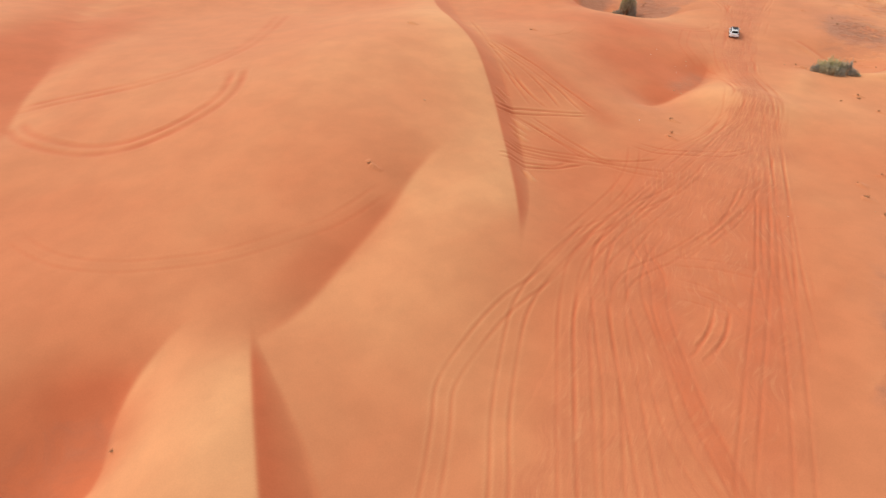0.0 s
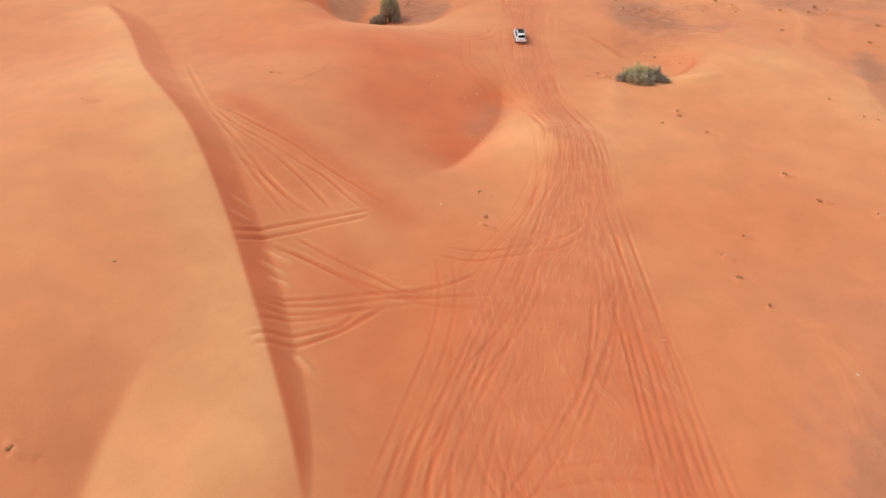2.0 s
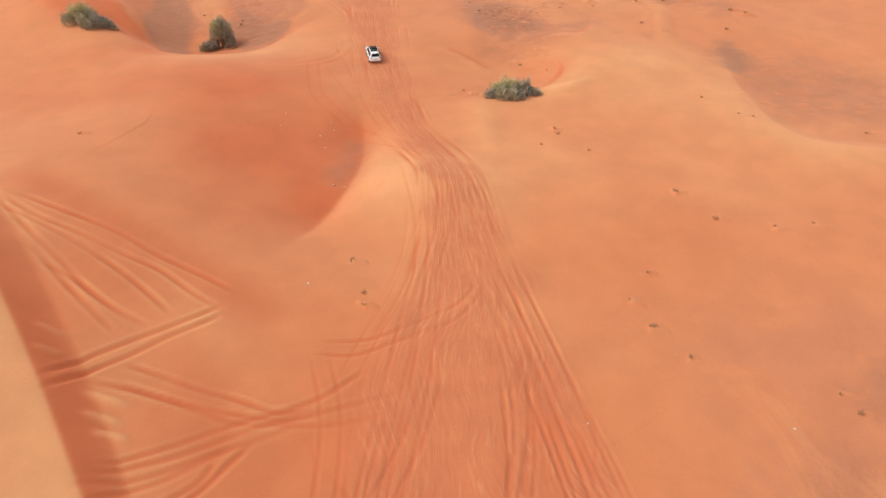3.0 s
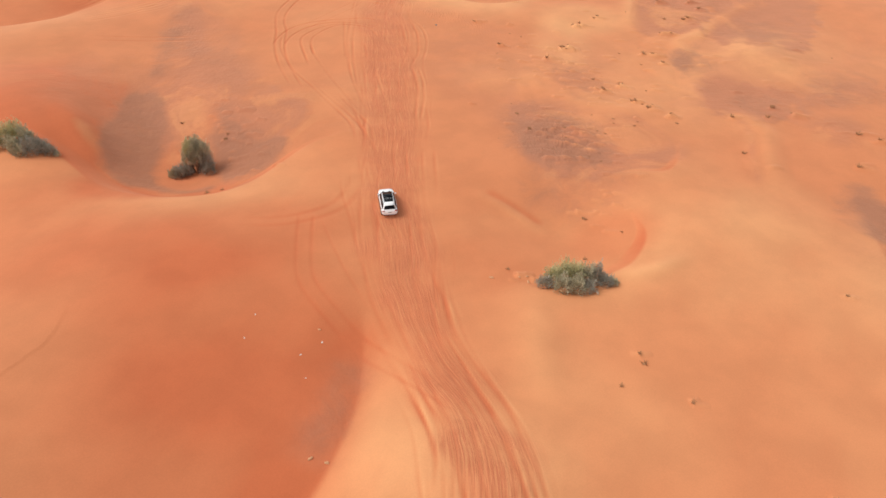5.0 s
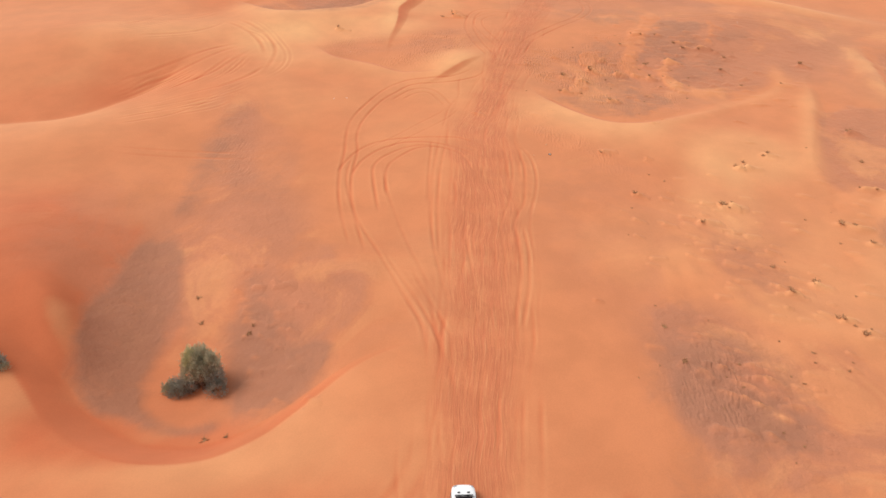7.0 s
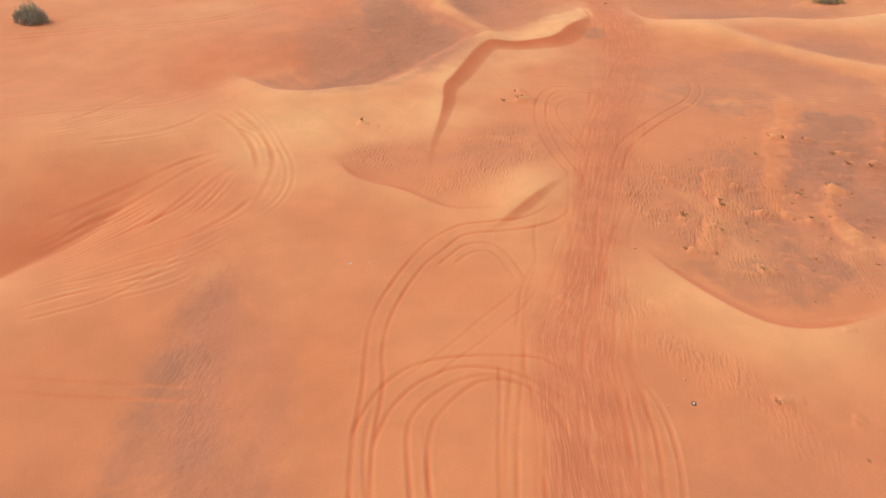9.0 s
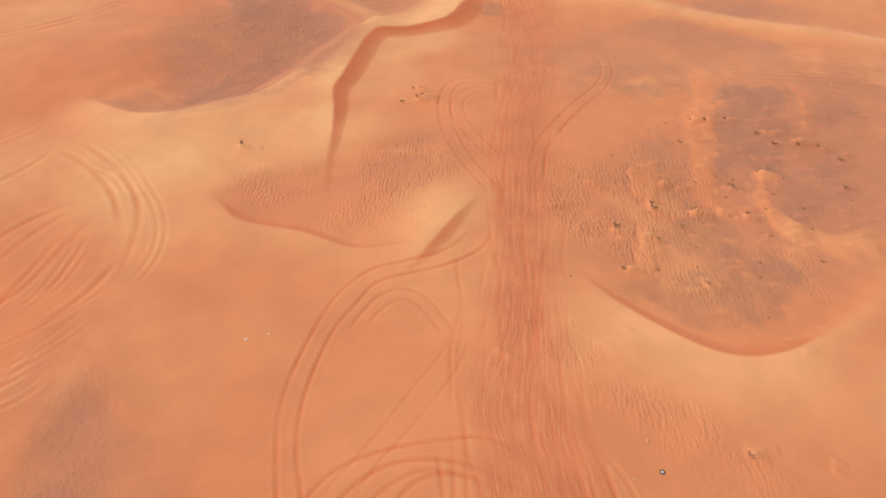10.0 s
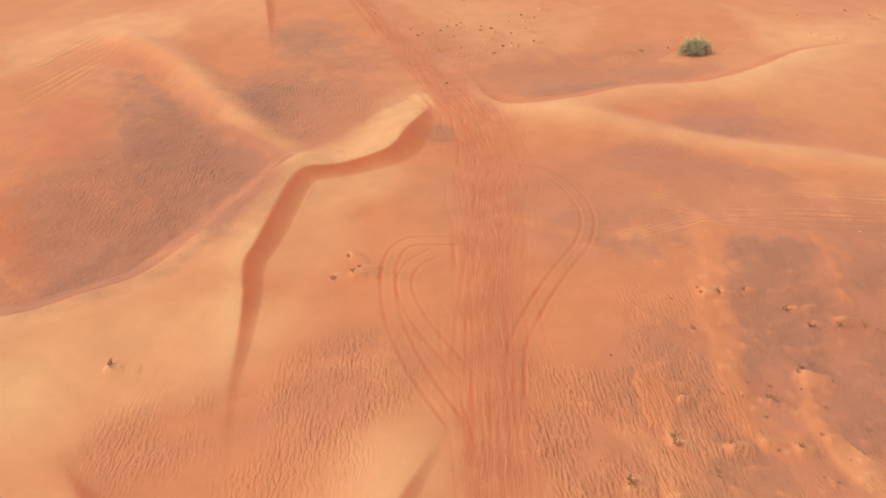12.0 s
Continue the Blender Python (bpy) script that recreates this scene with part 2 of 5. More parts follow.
def ridge(points, height, width, pale=0.4, ends=0.2):
    """A low rounded ridge."""
    at, d, s, _ = beside(points, 3 * width)
    g = soften(at, smooth(s / ends) * smooth((1 - s) / ends)) * np.exp(-((d / width) ** 2))
    Z[at] += height * g
    MASK["pale"][at] += pale * g
    for k in ("red", "dull", "grey"):
        MASK[k][at] -= 0.8 * g


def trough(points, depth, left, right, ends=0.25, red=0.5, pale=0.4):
    """A crease between two slopes: shade painted red left of the line, sunlight pale right."""
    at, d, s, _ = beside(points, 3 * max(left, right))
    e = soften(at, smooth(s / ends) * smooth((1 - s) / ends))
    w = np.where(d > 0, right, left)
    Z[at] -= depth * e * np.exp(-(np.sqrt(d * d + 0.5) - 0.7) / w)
    # red stands in for the shaded slope, pale for the sunlit one
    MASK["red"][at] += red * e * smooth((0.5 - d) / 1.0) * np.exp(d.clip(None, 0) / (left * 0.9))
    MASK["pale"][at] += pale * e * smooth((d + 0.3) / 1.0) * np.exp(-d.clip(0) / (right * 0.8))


def side_tint(points, reach, kind, amount):
    """Colour added to the right of a line, sharp at the line and fading away from it."""
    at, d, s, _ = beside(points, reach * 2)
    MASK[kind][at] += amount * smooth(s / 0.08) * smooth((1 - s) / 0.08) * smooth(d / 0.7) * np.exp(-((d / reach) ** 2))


def stain(points, width, amount, kind="grey"):
    """A soft-edged streak of other sand, or of shade put into the colour."""
    at, d, s, _ = beside(points, width * 2.2)
    MASK[kind][at] += amount * smooth(s / 0.15) * smooth((1 - s) / 0.15) * np.exp(-((d / width) ** 2))


def blot(points, kind, amount, edge=1.5, rough=0.8):
    """A patch of other sand inside a closed outline, with a ragged edge."""
    at, d, _, _ = beside(points + points[:1], 3 * edge + 2, 0.8)
    inside = np.zeros(X.shape, bool)
    q = spline(points + points[:1], 0.8)
    box = np.nonzero((X > q[:, 0].min()) & (X < q[:, 0].max()) & (Y > q[:, 1].min()) & (Y < q[:, 1].max()))
    bx, by = X[box], Y[box]
    odd = np.zeros(bx.shape, bool)
    for (x0, y0), (x1, y1) in zip(q, np.roll(q, -1, axis=0)):
        if y0 != y1:
            odd ^= ((y0 > by) != (y1 > by)) & (bx < (x1 - x0) * (by - y0) / (y1 - y0) + x0)
    inside[box] = odd
    depth = np.where(inside, 99.0, -99.0)
    depth[at] = np.abs(d) * np.where(inside[at], 1, -1)
    wave = RAGGED * rough
    MASK[kind][...] += amount * smooth(0.5 + (depth + wave) / (2 * edge))


def swell(size, height, count, seed):
    r = np.random.RandomState(seed)
    z = np.zeros_like(X)
    for _ in range(count):
        t, k, p = r.uniform(0, math.tau), math.tau / (size * r.uniform(0.7, 1.5)), r.uniform(0, math.tau)
        z += np.sin((X * math.cos(t) + Y * math.sin(t)) * k + p)
    return z * height / math.sqrt(count)


def patch(kind, x, y, rx, ry, turn=0.0, amount=1.0):
    c, s = math.cos(radians(turn)), math.sin(radians(turn))
    a, b = (X - x) * c + (Y - y) * s, -(X - x) * s + (Y - y) * c
    r = np.sqrt((a / rx) ** 2 + (b / ry) ** 2)
    MASK[kind][...] += amount * smooth((1.35 - r) / 0.8)


RAGGED = swell(7, 0.7, 9, 61) + swell(2.6, 0.4, 9, 62)
# the broad lie of the land
far = smooth((np.maximum(np.abs(GV - 10) - 95, GU - 330) / 120))
Z += -1.0 + swell(46, 0.28, 7, 3) + swell(19, 0.07, 7, 5) + far * swell(120, 3.2, 8, 8)
# the high dune at the start
hill(-10, 114, 7.6, 17, 26, 0, 0.25)
hill(-48, 96, 6.0, 26, 34)
hill(-14, 70, 3.6, 16, 16)
hill(-108, 118, 9.0, 22, 40)
hill(-34, 48, 1.5, 12)
hill(-34, 37, -3.4, 6.5, 5.5)
hill(-22, 36, 1.6, 6, 9, 0, 0.5)
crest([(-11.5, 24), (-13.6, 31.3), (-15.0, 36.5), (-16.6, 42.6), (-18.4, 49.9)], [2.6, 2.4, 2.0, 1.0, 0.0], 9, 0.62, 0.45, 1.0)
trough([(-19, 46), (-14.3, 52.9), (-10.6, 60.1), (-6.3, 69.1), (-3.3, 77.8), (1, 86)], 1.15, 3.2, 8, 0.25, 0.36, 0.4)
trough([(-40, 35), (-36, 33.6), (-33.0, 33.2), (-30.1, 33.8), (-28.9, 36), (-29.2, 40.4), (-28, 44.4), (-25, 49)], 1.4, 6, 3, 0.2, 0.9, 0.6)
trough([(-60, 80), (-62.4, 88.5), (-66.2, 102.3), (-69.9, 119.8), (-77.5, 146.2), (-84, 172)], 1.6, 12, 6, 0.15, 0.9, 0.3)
hill(2, 62, 1.8, 7, 12, -30, 0.35)
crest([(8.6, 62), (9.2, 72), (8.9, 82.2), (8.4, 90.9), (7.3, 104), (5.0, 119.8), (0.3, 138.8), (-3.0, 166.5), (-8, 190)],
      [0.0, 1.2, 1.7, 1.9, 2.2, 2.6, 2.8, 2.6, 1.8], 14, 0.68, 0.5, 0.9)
hill(20, 132, 3.0, 14, 16)
# the hollow west of the way, wall painted shaded and mound painted sunlit
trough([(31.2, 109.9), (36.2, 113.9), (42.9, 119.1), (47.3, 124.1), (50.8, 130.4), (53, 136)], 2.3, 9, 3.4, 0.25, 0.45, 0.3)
hill(49.5, 114.5, 1.7, 5.5, 8, 40, 0.5)
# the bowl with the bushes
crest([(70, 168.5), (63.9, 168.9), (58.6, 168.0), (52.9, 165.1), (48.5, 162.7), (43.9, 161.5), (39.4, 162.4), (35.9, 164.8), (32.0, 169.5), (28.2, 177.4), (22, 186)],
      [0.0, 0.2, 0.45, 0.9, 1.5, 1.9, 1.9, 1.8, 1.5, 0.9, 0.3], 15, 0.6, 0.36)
hill(42, 173, -3.2, 8, 8)
hill(40, 188, -2.4, 6, 12, -20)
hill(25, 191, 4.6, 7.5, 14, 20)
hill(38, 148, 0.9, 12, 9)
ridge([(30.2, 190), (31.2, 186.5), (32.1, 183.3), (32.9, 180), (33.7, 177)], 1.2, 2.2, 0.28, 0.3)
stain([(26.8, 191), (28, 187), (29.4, 183), (30.7, 179), (32, 175.5)], 1.3, 0.9, "red")
stain([(42, 197), (40.5, 191.5), (38.8, 187.3), (36.8, 184), (35.8, 179), (36.4, 174.5), (38.5, 171)], 2.7, 1.6)
stain([(52, 220), (49, 213), (46.5, 206), (44, 199)], 2.0, 0.6)
stain([(36, 174.5), (37.5, 172.4), (39.9, 169.2), (42.8, 167.3), (46.5, 167)], 1.1, 0.9)
stain([(54.5, 232), (53.8, 225), (52.3, 218), (51.6, 211), (51, 203)], 2.6, 0.42)
stain([(56.5, 232), (56, 225), (54.8, 218), (53.6, 211), (52.6, 203)], 2.0, 0.5, "dull")
stain([(51.5, 188), (51.1, 182), (50.2, 175), (51.2, 170), (55, 171), (57, 174)], 2.2, 0.55)
stain([(45, 196), (44.5, 186), (44.4, 178)], 1.6, 0.35, "pale")
stain([(27, 200), (33, 198), (37, 194)], 4.0, 0.7, "red")
# red, grey and dull streaks: shade of the hollow's wall put into the colour
stain([(53, 134), (48.9, 128.2), (44.3, 124.8), (39.5, 119.8), (35, 116)], 2.6, 0.5, "red")
stain([(50, 129.5), (47.5, 126.2), (44.8, 123.6), (41.5, 120)], 2.4, 0.38)
stain([(50.5, 130.5), (47.5, 126.4), (44.8, 123.8), (40.5, 119.5)], 2.6, 0.5, "dull")
blot([(39.6, 197.4), (43.5, 196.8), (43.3, 189.2), (41.6, 182), (39.5, 178), (36.6, 176), (34.6, 177), (34, 181.5), (35, 184.6), (38.4, 188)], "grey", 0.58, 1.9, 0.9)
blot([(26.8, 194.7), (33.9, 198.5), (40, 198.5), (37.5, 190.1), (33.6, 185.8), (29.6, 185), (26.6, 187.7)], "red", 0.9, 2.2)
patch("red", 37, 180, 15, 16, 0, 0.35)
blot([(46.5, 166.6), (49.7, 168.6), (54.4, 169.9), (57, 172), (54.6, 173.2), (50.4, 172.2), (47, 170.4)], "grey", 0.5, 0.8)
blot([(51, 186.8), (55.4, 184.3), (60.8, 185.4), (64, 181.1), (60.4, 175), (54.9, 172), (50.5, 173), (49.4, 178)], "dull", 0.5, 2.0, 1.4)
blot([(44.4, 191.8), (49, 189), (48.8, 181), (47.2, 176.6), (43.6, 181)], "pale", 0.35, 1.5)
blot([(29.9, 181.8), (31.4, 185), (33.4, 184.9), (34, 180.2), (33, 177), (30.9, 177.6)], "pale", 0.45, 0.9)
# hollow behind the wide bush
hill(81, 137, -1.8, 6, 6)
crest([(69, 131), (71.4, 127.8), (79.6, 126.8), (84.3, 128.6), (87.3, 131.5), (88.6, 135)][::-1], [0.1, 0.7, 1.2, 1.1, 0.8, 0.2], 8, 0.7, 0.12, 0.6)
hill(98, 128, 1.0, 9, 7, 0, 0.1)
stain([(74.8, 147.5), (76, 145), (77.2, 142.3), (78.5, 139)], 0.7, 0.7, "red")
ridge([(73.8, 146.5), (75.2, 144), (76.4, 141.3), (77.6, 138.5)], 0.25, 0.8, 0.2)
ridge([(70.5, 130), (68.8, 127.5), (66.8, 124), (64.5, 120), (62, 114)], 0.5, 2.4, 0.22, 0.35)
ridge([(78, 126.3), (82, 124.8), (87, 124.5)], 0.5, 1.2, 0.35)
hill(64, 108, 0.8, 10, 12)
# hollow far to the east of it
crest([(115.2, 123.2), (107.5, 113.1), (101.2, 99), (109.3, 90.1), (122, 84)][::-1], [0.2, 0.8, 1.1, 0.9, 0.4], 10, 0.4, 0.35, 0.0)
hill(118, 106, -1.4, 12, 12)
# banks and hollows of the stony ground to the east
crest([(122, 173), (126.5, 178), (130.6, 185.5), (143.6, 198.4), (151.5, 209), (157, 214)], [0.1, 0.3, 0.4, 0.5, 0.4, 0.1], 6, 0.35, 0.4, 0.3)
crest([(131, 166), (135, 171), (140.7, 176), (149.3, 183), (160, 194), (164, 202)], [0.1, 0.3, 0.4, 0.4, 0.3, 0.1], 4, 0.4, 0.35, 0.2)
crest([(154, 191), (156, 194), (162.7, 202), (170, 212), (174, 219)], [0.0, 0.4, 0.9, 1.0, 0.3], 6, 0.6, 0.5)
hill(177, 209, -1.2, 6)
hill(140, 162, 1.3, 6, 5, 0, 0.35)
ridge([(121, 149), (119.5, 145), (118.6, 141.5), (114, 136.5), (108.5, 130.5)], 0.5, 1.9, 0.22)
stain([(119, 148), (117, 143), (112, 137.5), (106.5, 131.5)], 1.1, 0.8, "dull")
stain([(121, 128), (119, 125.4), (115.8, 121.3), (110, 116.8)], 2.2, 0.7)
crest([(105, 145), (103.2, 142.6), (98.2, 139.6), (94.3, 141.9), (92, 143)], [0.0, 0.4, 0.6, 0.4, 0.0], 5, 0.5, 0.3)
for x, y, rx, ry, turn, amount in ((145, 190, 8, 6, 40, 0.8), (122, 155, 7, 5, 30, 0.7), (140, 145, 7, 4, 0, 0.5), (129, 137, 5, 4, 0, 0.5), (177, 209, 8, 6, 30, 0.7), (99, 143, 6, 3, 0, 0.5)):
    patch("dull", x, y, rx, ry, turn, amount)
for line, kind, amount in (
        ([(142.9, 198.9), (157, 192.7), (146.4, 180.3), (135.3, 174.5), (130.3, 175), (127.4, 179.1), (131.5, 186.4)], "dull", 0.9),
        ([(129.8, 172.5), (134, 171.5), (130.3, 166.8), (126.4, 163.4), (119.3, 159), (119.7, 161.2), (124.6, 167.6)], "grey", 0.5),
        ([(120.7, 155.8), (126.9, 155.2), (132.5, 148), (125.7, 142.3), (118, 146), (117.6, 151.6)], "dull", 0.8),
        ([(122, 153), (128, 152), (130, 147), (125, 145), (120.5, 148)], "grey", 0.4),
        ([(155, 189), (174.7, 179), (149.5, 159.4), (140, 164.8), (137.3, 170.6)], "dull", 0.9),
        ([(87.5, 157.1), (91.9, 157.6), (92.6, 153.4), (95.3, 147.7), (91.2, 145.7), (88.1, 149.6), (84.9, 152.4)], "grey", 0.45),
        ([(90.8, 165.7), (96.9, 159.3), (96.6, 147), (92.1, 142.6), (86.2, 144.5), (83.5, 151.6)], "dull", 0.5)):
    blot(line, kind, amount, 1.1, 1.0)
patch("grey", 179, 210, 5, 3, 30, 0.6)
patch("grey", 145, 190, 6, 4, 40, 0.25)
patch("pale", 168, 221, 12, 6, 35, 0.4)
patch("pale", 122, 168, 30, 26, 0, 0.22)
patch("pale", 84, 112, 22, 24, 0, 0.22)
patch("pale", 62, 108, 10, 16, 0, 0.2)
patch("pale", 82, 224, 18, 16, 0, 0.15)
patch("pale", 122, 190, 9, 8, 0, 0.42)
patch("pale", 112, 182, 5, 12, -30, 0.25)
patch("pale", 104, 127, 9, 6, 20, 0.2)
blot([(40, 30), (42.5, 40), (44.5, 46), (48, 54), (50.5, 60), (55, 63), (59, 55), (54, 47), (52, 38), (47, 29)], "grey", 0.5, 2.5, 2.2)
blot([(39, 29), (41, 39), (43, 46), (46.5, 54), (50, 62), (57, 66), (64, 57), (58, 46), (55, 36), (48, 27)], "dull", 0.5, 3.0, 2.2)
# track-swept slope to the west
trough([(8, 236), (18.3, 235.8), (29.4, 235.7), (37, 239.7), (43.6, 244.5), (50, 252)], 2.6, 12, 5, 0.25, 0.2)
hill(30, 226, 1.6, 14, 8, 10, 0.2)
hill(24, 262, 3.0, 18, 14)
hill(64, 262, 1.0, 7, 10, 0, 0.3)
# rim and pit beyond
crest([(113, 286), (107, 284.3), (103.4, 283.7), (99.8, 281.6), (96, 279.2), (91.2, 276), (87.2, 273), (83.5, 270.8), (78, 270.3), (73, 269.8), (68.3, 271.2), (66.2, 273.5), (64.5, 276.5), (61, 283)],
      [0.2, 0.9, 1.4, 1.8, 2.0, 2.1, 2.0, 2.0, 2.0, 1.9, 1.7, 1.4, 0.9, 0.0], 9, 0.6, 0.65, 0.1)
hill(86, 286, -2.6, 11, 12, -30)
stain([(88, 330), (91, 315), (93, 302), (95, 291), (93, 281), (89, 275)], 4.5, 0.25)
stain([(112, 318), (108, 300), (103, 291), (97, 284)], 3.5, 0.5)
stain([(68, 272.5), (72.7, 270), (80.1, 269.5), (87.9, 271), (95.8, 277), (103, 281.5)], 1.8, 0.4)
hill(76, 296, 2.4, 12, 10)
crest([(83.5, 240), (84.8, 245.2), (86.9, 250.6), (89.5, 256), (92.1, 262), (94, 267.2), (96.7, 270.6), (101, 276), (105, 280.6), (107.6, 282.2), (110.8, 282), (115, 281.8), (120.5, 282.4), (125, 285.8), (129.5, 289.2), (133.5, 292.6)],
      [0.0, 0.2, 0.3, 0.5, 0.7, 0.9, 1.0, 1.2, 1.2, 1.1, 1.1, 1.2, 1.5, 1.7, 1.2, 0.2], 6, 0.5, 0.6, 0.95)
blot([(108, 284.5), (115.5, 289.2), (125.4, 293.9), (136.8, 297), (133.9, 293.2), (125.3, 286.6), (120, 283), (113, 282.4)], "pale", 0.7, 1.2)
blot([(93.8, 329), (97.8, 327.9), (99.5, 309.8), (101.9, 298), (103.3, 290.5), (105.3, 286.5), (100.2, 284.6), (95, 281.5), (91.5, 279.5), (89.7, 283.5), (89.3, 289.8), (89.2, 300.8), (90.5, 312.3)], "grey", 0.5, 2.0, 1.8)
blot([(72.6, 272.2), (77.4, 272.6), (81.8, 273.2), (85.6, 276), (89.5, 280), (88.1, 286), (82.4, 281), (76.3, 276.2)], "grey", 0.55, 1.2)
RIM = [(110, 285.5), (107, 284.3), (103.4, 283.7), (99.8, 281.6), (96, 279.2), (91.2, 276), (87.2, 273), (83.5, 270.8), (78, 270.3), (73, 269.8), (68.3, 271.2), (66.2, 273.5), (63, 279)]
side_tint(RIM, 13, "dull", 0.8)
side_tint(RIM[6:], 4, "grey", 0.45)
blot([(132.5, 315.6), (129.8, 329.3), (122.2, 333.4), (120.3, 322.8), (126.9, 313.1)], "grey", 0.4, 3)
crest([(92, 231), (88.7, 232.2), (83.9, 234.3), (79.8, 239.3), (74.3, 244.2), (73, 250.1)], [0.0, 0.4, 0.6, 0.8, 0.9, 0.3], 8, 0.7, 0.4)
hill(95, 236, 0.8, 5, 4, 30, 0.5)
crest([(86.9, 228.4), (88.7, 229.4), (93.9, 232.4), (99.2, 235.4), (100.9, 236.6)], [0.1, 0.6, 0.7, 0.4, 0.0], 5, 0.6, 0.5)
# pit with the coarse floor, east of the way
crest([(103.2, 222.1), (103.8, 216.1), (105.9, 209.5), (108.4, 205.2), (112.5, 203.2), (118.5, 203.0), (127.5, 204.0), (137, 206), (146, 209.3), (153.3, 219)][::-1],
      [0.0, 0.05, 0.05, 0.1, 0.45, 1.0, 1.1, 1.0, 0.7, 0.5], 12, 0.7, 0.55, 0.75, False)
hill(124, 217, -0.9, 14, 9, 10)
# the northern rims
crest([(145.3, 299), (142.3, 288), (146.7, 282.7), (154.8, 281.2), (165.9, 281.2), (177.7, 275.8), (189.5, 274.7), (205, 276.7), (218, 274)][::-1],
      [0.6, 0.8, 1.2, 1.4, 1.5, 1.6, 1.6, 1.1, 0.2], 9, 0.45, 0.5)
hill(166, 292, -1.6, 16, 8, -10)
ridge([(108.5, 282), (106.9, 288), (105.2, 298), (104.4, 309), (103.8, 323), (101, 335), (96, 350)], 2.0, 3.4, 0.4, 0.07)
stain([(104, 285), (101, 291), (99, 300), (97.5, 310), (96.5, 324)], 2.6, 0.35)
stain([(88, 325), (84.5, 313), (82, 301), (77.5, 291), (73, 283)], 5, 0.4, "red")
stain([(92.5, 318), (91, 308), (89, 298), (86, 290), (82, 283.5), (75.5, 277), (70, 272.5)], 2.6, 0.28)
stain([(94, 296), (91, 289), (88.5, 282)], 1.6, 0.35, "red")
crest([(118, 322), (119.7, 326.7), (123.6, 338.5), (128.1, 352.2), (134, 372)], [0.0, 0.5, 0.9, 1.1, 1.0], 9, 0.6, 0.4)
ridge([(141, 286), (148.5, 277.8), (153.4, 270.6), (163.2, 257.7), (176, 242.8), (190, 228)], 0.9, 3.2, 0.55)
stain([(146, 291), (155, 286), (166, 285.5), (178, 281), (190, 279.5)], 4.0, 0.8, "dull")
stain([(150, 288.5), (160, 286.2), (170, 284.5)], 2.4, 0.5)
stain([(147, 268), (154, 259), (164, 246)], 4.5, 0.7, "dull")
for x, y, r in ((106, 345, 7), (87, 354, 8), (119, 351, 7), (126, 322, 6), (214, 272, 12), (190, 270, 10), (44, 305, 8), (60, 313, 6), (40, 263, 9), (52, 264, 6)):
    hill(x, y, 0.5, r, r, 0, 0.25)
hill(156, 236, 1.6, 12, 8)
for line, kind, amount, edge in (
        ([(77.2, 348.7), (87.5, 356.8), (100.8, 359.9), (110.2, 347.9), (104.6, 338.9), (93.7, 345.1), (83.5, 340.9), (76.1, 335.3)], "pale", 0.35, 2.5),
        ([(83.7, 328.6), (94.4, 339.1), (99.2, 336.7), (102.7, 320.5), (99, 317.9), (91.6, 324.8)], "dull", 0.5, 2.0),
        ([(122.2, 333.4), (133.4, 337.5), (137.5, 325.5), (135.8, 310.9), (129.3, 309.1), (124.4, 317.1)], "dull", 0.5, 2.0),
        ([(153.4, 340.8), (171.5, 334.4), (192.1, 318.1), (179.4, 305.7), (165.4, 297.7), (156, 302.7), (153.7, 308.5), (151.4, 318.9)], "pale", 0.3, 3.0),
        ([(165, 274), (172.9, 270.8), (177.9, 263.6), (172.4, 259.9), (161.5, 261.1), (161.7, 268.4)], "dull", 0.5, 2.0),
        ([(165, 271), (171, 268.5), (174, 264), (170, 261.5), (164, 263)], "grey", 0.3, 2.0),
        ([(124.2, 299), (130.9, 300), (137.1, 299.4), (129.2, 293.1), (122.7, 292)], "pale", 0.3, 1.5),
        ([(214.1, 304.2), (215.5, 292.1), (221.1, 284.2), (244.7, 283.5), (223.5, 271.2), (211.7, 277.5), (200.4, 278), (206.1, 287.4)], "pale", 0.35, 3.0)):
    blot(line, kind, amount, edge, 1.2)
# low pale banks east of the pit
ridge([(111.9, 201.5), (123.9, 203.1), (131.1, 204.8), (138, 205.8), (145.9, 209.3), (153.3, 220.9)], 0.25, 1.8, 0.25)
ridge([(151.2, 207.7), (140.4, 196.6), (131.8, 186.1), (128.5, 178.9)], 0.35, 1.6, 0.28)
ridge([(128.9, 163.9), (131.1, 172.4), (137.9, 174.4), (151.2, 179.6), (164.1, 183.8)], 0.4, 1.5, 0.28)
ridge([(166.8, 214), (172.5, 207.9), (162.7, 194.5), (156.1, 185.5)], 0.4, 1.8, 0.3)

